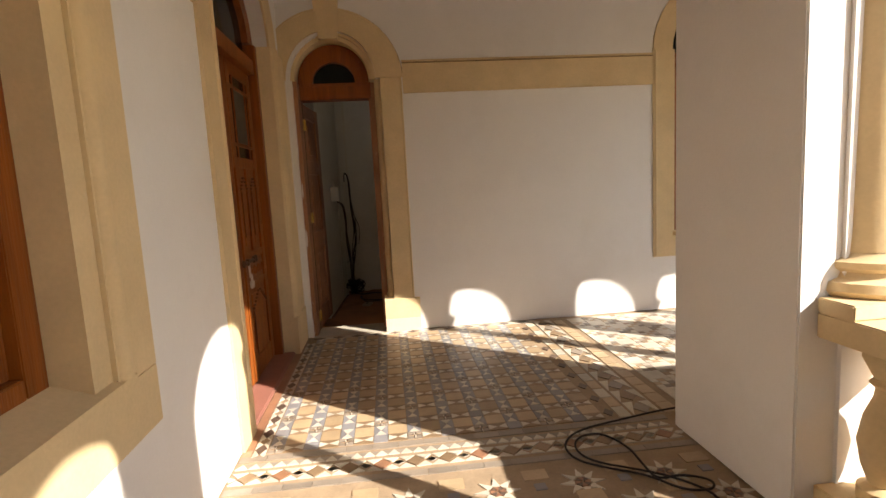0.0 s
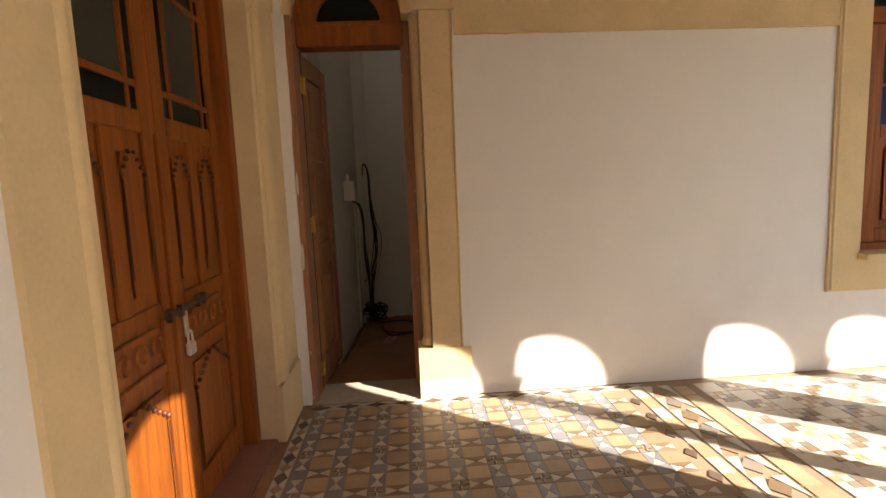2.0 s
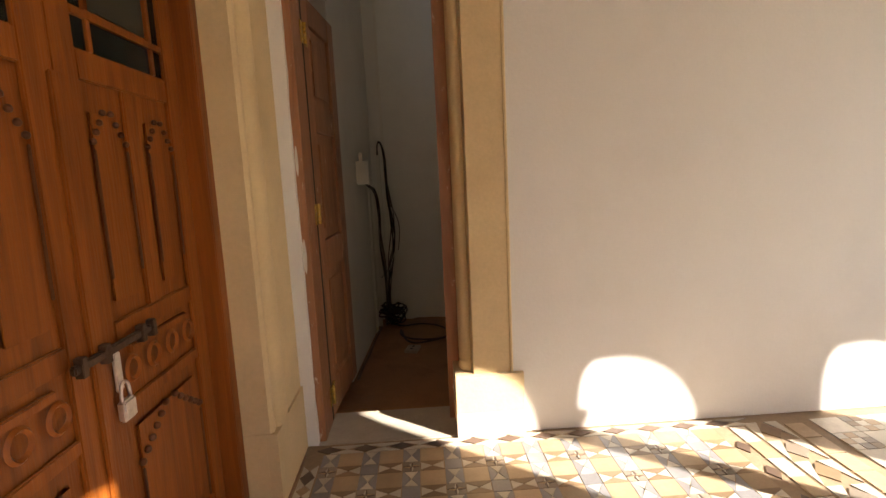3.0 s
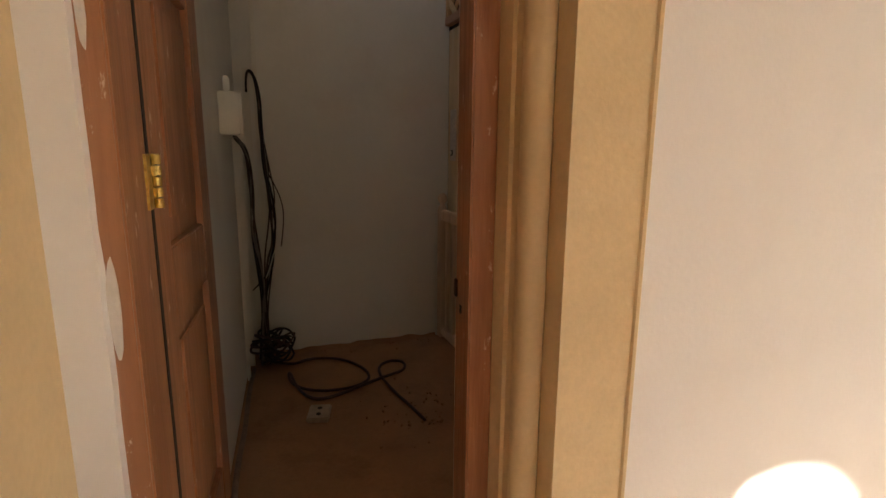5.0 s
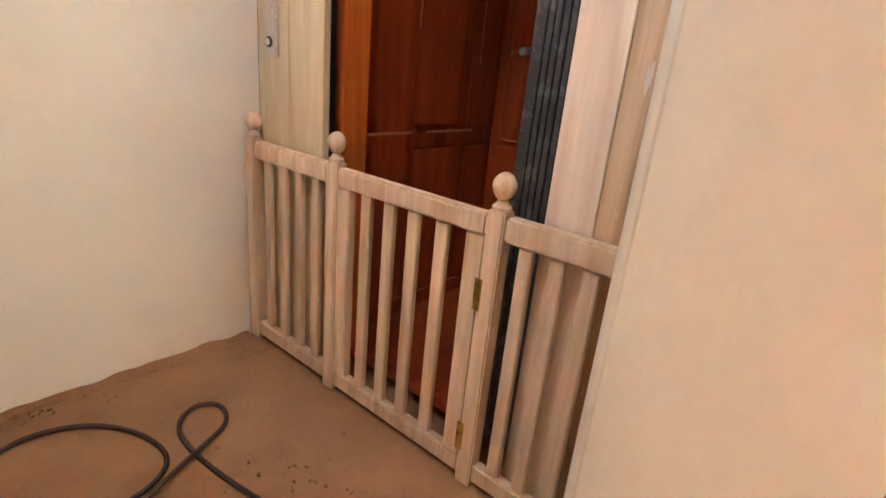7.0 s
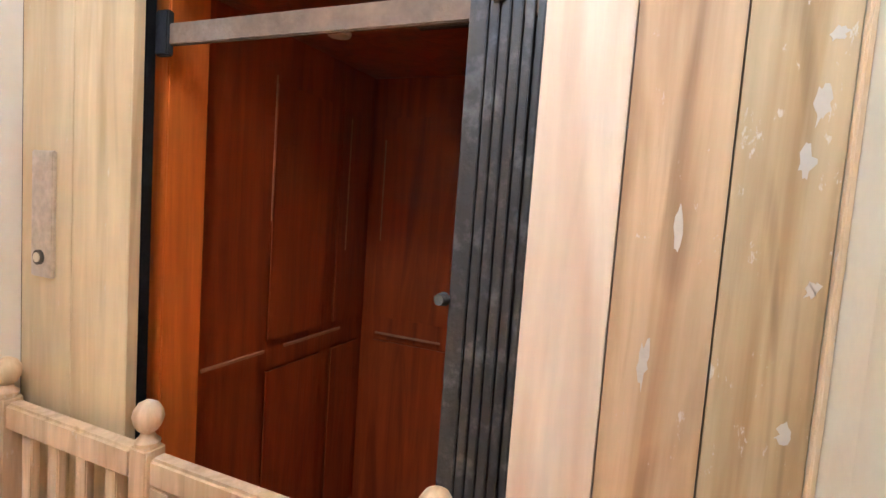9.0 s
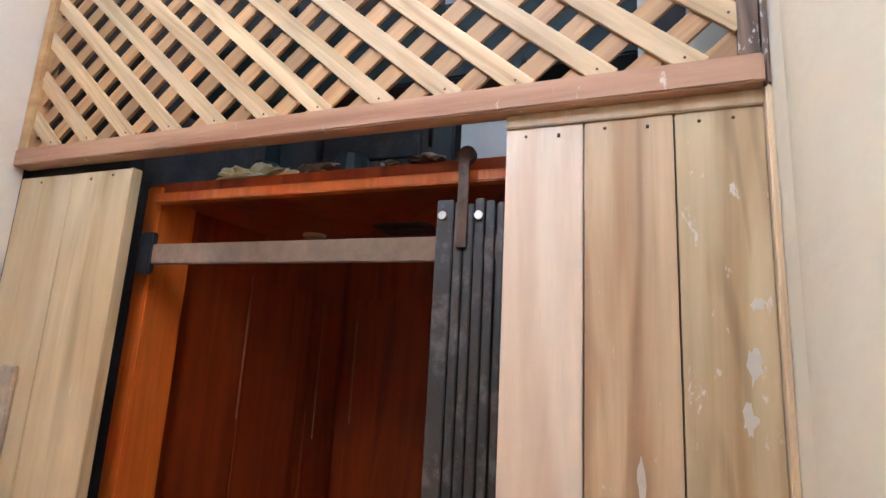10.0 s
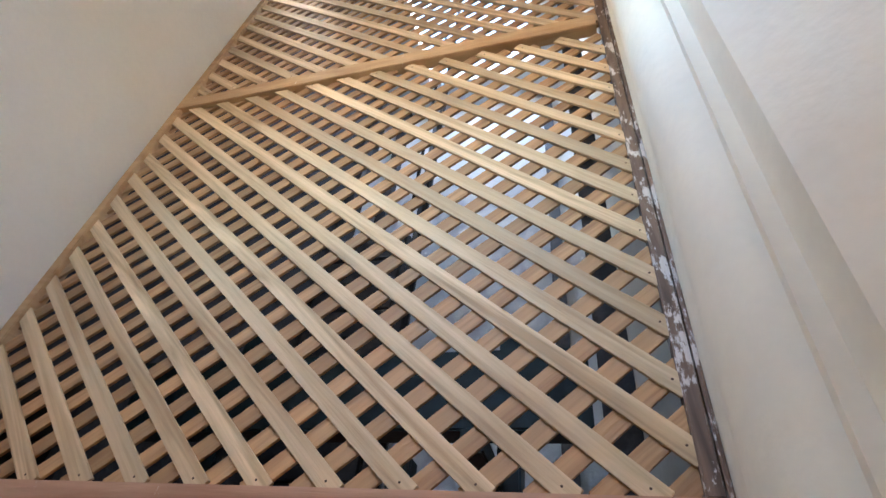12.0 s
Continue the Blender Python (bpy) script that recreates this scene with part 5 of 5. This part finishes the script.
FX0, FX1, FY0, FY1 = -1.02, 1.03, -2.36, -0.105
squares = []
nx, ny = int((FX1 - FX0) / P), int((FY1 - FY0) / P)
for i in range(nx):
    for j in range(ny):
        x, y = FX0 + i * P, FY0 + j * P
        # node: a plain slate square or a dark four-pointed star
        c = (x + Q / 2, y + Q / 2)
        if (i + j) % 2:
            rect("blue", x, y, x + Q, y + Q)
        else:
            h, e = Q / 2 - 0.001, Q / 7
            for sx, sy in ((1, 1), (-1, 1), (-1, -1), (1, -1)):
                tile("grey", [(c[0] + sx * h, c[1] + sy * h), (c[0] + sx * 0.004, c[1] + sy * h), (c[0] + sx * e, c[1] + sy * e), (c[0] + sx * h, c[1] + sy * 0.004)])
            for k in range(4):
                q = math.pi / 2 * k
                turn = lambda u, v, q=q: (c[0] + u * math.cos(q) - v * math.sin(q), c[1] + u * math.sin(q) + v * math.cos(q))
                tile("dark", [turn(0.002, 0.0), turn(e - 0.001, -e + 0.003), turn(h, 0.0)])
                tile("white" if k % 2 else "buff", [turn(0.002, 0.001), turn(h - 0.002, 0.002), turn(e - 0.002, e - 0.003)])
        # strips: bow ties of ivory triangles, on olive across the field and on slate along it
        for along in (0, 1):
            a, b = (x + Q, y) if along == 0 else (y + Q, x)
            w, m = P - Q, Q / 2
            f = (lambda u, v: (u, v)) if along == 0 else (lambda u, v: (v, u))
            lo, hi = 0.012, Q - 0.012
            tile("white", [f(a + 0.004, b + lo), f(a + w * 0.48, b + m), f(a + 0.004, b + hi)])
            tile("white", [f(a + w - 0.004, b + lo), f(a + w * 0.52, b + m), f(a + w - 0.004, b + hi)])
            key = "blue" if along else "olive"
            tile(key, [f(a + 0.002, b + 0.001), f(a + w - 0.002, b + 0.001), f(a + w - 0.003, b + lo - 0.002), f(a + w * 0.5, b + m - 0.003), f(a + 0.003, b + lo - 0.002)])
            tile(key, [f(a + 0.002, b + Q - 0.001), f(a + w - 0.002, b + Q - 0.001), f(a + w - 0.003, b + hi + 0.002), f(a + w * 0.5, b + m + 0.003), f(a + 0.003, b + hi + 0.002)])
        squares.append((x + Q + (P - Q) / 2, y + Q + (P - Q) / 2))
# margins and borders
for k in range(11):
    y = -2.30 + k * 0.2
    rhomb("dark", -1.065, y, 0.034, 0.055)
    for s in (-1, 1):
        tile("white", [(-1.065 + s * 0.036, y + 0.004), (-1.065 + s * 0.036, y + 0.1), (-1.065 + s * 0.004, y + 0.06)])
        tile("white", [(-1.065 + s * 0.036, y - 0.004), (-1.065 + s * 0.036, y - 0.1), (-1.065 + s * 0.004, y - 0.06)])
for k in range(10):
    rect("red", -1.165, -2.30 + 0.22 * k, -1.108, -2.08 + 0.22 * k)
    rhomb("dark", 1.08, -2.28 + 0.22 * k, 0.034, 0.055)
for k in range(12):
    x = -1.0 + k * 0.19
    rhomb("dark", x, -0.06, 0.06, 0.030)
    tile("white", [(x + 0.01, -0.024), (x + 0.18, -0.024), (x + 0.095, -0.056)])
    tile("white", [(x + 0.01, -0.096), (x + 0.18, -0.096), (x + 0.095, -0.064)])
for y, h, key in ((-2.44, 0.06, "grey"), (-2.76, 0.055, "grey")):
    for k in range(17):
        rect(key, -1.16 + k * 0.15, y, -1.01 + k * 0.15, y + h)
band_triangles(-1.16, 1.36, -2.515, 0.05, "white", 0.07)
band_triangles(-1.125, 1.33, -2.47, -0.05, "grey", 0.07)
for k in range(14):
    x = -1.07 + k * 0.18
    rhomb("red" if k % 3 == 1 else "olive", x, -2.61, 0.05, 0.05)
    for s in (-1, 1):
        tile("white", [(x + s * 0.004, -2.552), (x + s * 0.088, -2.556), (x + s * 0.052, -2.596)])
        tile("white", [(x + s * 0.004, -2.668), (x + s * 0.088, -2.664), (x + s * 0.052, -2.624)])
        rhomb("white", x + s * 0.09, -2.61, 0.030, 0.020)
# star carpet beside the window
def star(cx, cy, r):
    for k in range(8):
        a = math.pi / 4 * k
        p = lambda rr, aa: (cx + rr * math.cos(aa), cy + rr * math.sin(aa))
        tile("white", [p(r * 0.45, a - math.pi / 8), p(r, a), p(r * 0.45, a + math.pi / 8), p(r * 0.36, a)])
        tile("dark" if k % 2 else "red", [p(r * 0.05, a), p(r * 0.34, a - math.pi / 8), p(r * 0.34, a + math.pi / 8)])
for j in range(24):
    for i in range(7):
        x, y = -1.08 + 0.43 * i + (0.215 if j % 2 else 0), -2.98 - 0.215 * j
        if x < 1.32:
            star(x, y, 0.115)
            if x + 0.215 < 1.34:
                rect("blue", x + 0.185, y - 0.028, x + 0.245, y + 0.028)
                rect("buff", x + 0.15, y + 0.06, x + 0.28, y + 0.15)
# right-hand carpet
for k in range(15):
    rect("buff" if k % 2 else "white", 1.12, -2.36 + k * 0.15, 1.20, -2.215 + k * 0.15)
    rect("buff", 1.42, -2.36 + k * 0.15, 1.52, -2.215 + k * 0.15)
for k in range(12):
    rhomb("olive" if k % 2 else "grey", 1.31, -2.26 + 0.19 * k, 0.06, 0.075)
    for s in (-1, 1):
        tile("white", [(1.31 + s * 0.09, -2.26 + 0.19 * k + 0.09), (1.31 + s * 0.09, -2.26 + 0.19 * k - 0.09), (1.31 + s * 0.02, -2.26 + 0.19 * k + 0.09)])
for i in range(20):
    for j in range(14):
        x, y = 1.58 + 0.16 * i, -2.32 + 0.16 * j
        if (i + j) % 2:
            rect("white", x, y, x + 0.158, y + 0.158)
        else:
            for a in range(3):
                for b in range(3):
                    rect(("white", "white", "grey", "buff", "olive")[(a * 2 + b * 3 + i) % 5], x + 0.053 * a, y + 0.053 * b, x + 0.053 * a + 0.052, y + 0.053 * b + 0.052)
TM = {"olive": M_T_OLIVE, "buff": M_T_BUFF, "grey": M_T_GREY, "white": M_T_WHITE, "dark": M_T_DARK, "red": M_T_RED, "blue": M_T_BLUE}
for key, polys in bins.items():
    verts, faces = [], []
    for pts in polys:
        area = sum(pts[k][0] * pts[(k + 1) % len(pts)][1] - pts[(k + 1) % len(pts)][0] * pts[k][1] for k in range(len(pts)))
        pts = pts if area > 0 else pts[::-1]
        n, o = len(pts), len(verts)
        lift = 0.0006 * noise.noise((pts[0][0] * 9, pts[0][1] * 9, 0))
        verts += [(x, y, lift) for x, y in pts] + [(x, y, -H) for x, y in pts]
        faces.append(tuple(range(o, o + n)))
        faces += [(o + n + k, o + n + (k + 1) % n, o + (k + 1) % n, o + k) for k in range(n)]
    me = bpy.data.meshes.new("small_tiles")
    me.from_pydata(verts, [], faces)
    me.materials.append(TM[key])
    ob = new("small_tiles", me)
    ob.parent = floor
    tagged(ob, {"olive": "olive-brown strip tiles", "buff": "square buff tiles", "grey": "grey-brown strip tiles", "white": "small ivory triangle tiles", "dark": "chocolate diamond tiles", "red": "terracotta tiles", "blue": "slate blue tiles"}[key], kind="stuff")
bm = bmesh.new()
s = (P - Q) / 2 - 0.0015
poly(bm, [(-s, -s, -H), (s, -s, -H), (s, s, -H), (-s, s, -H)], (0, 0, H))
sq = finish("tile", bm, M_T_BUFF)
for x, y in squares:
    ob = new("tile", sq)
    ob.parent, ob.location = floor, (x, y, 0.0004 * noise.noise((x * 7, y * 7, 1)))
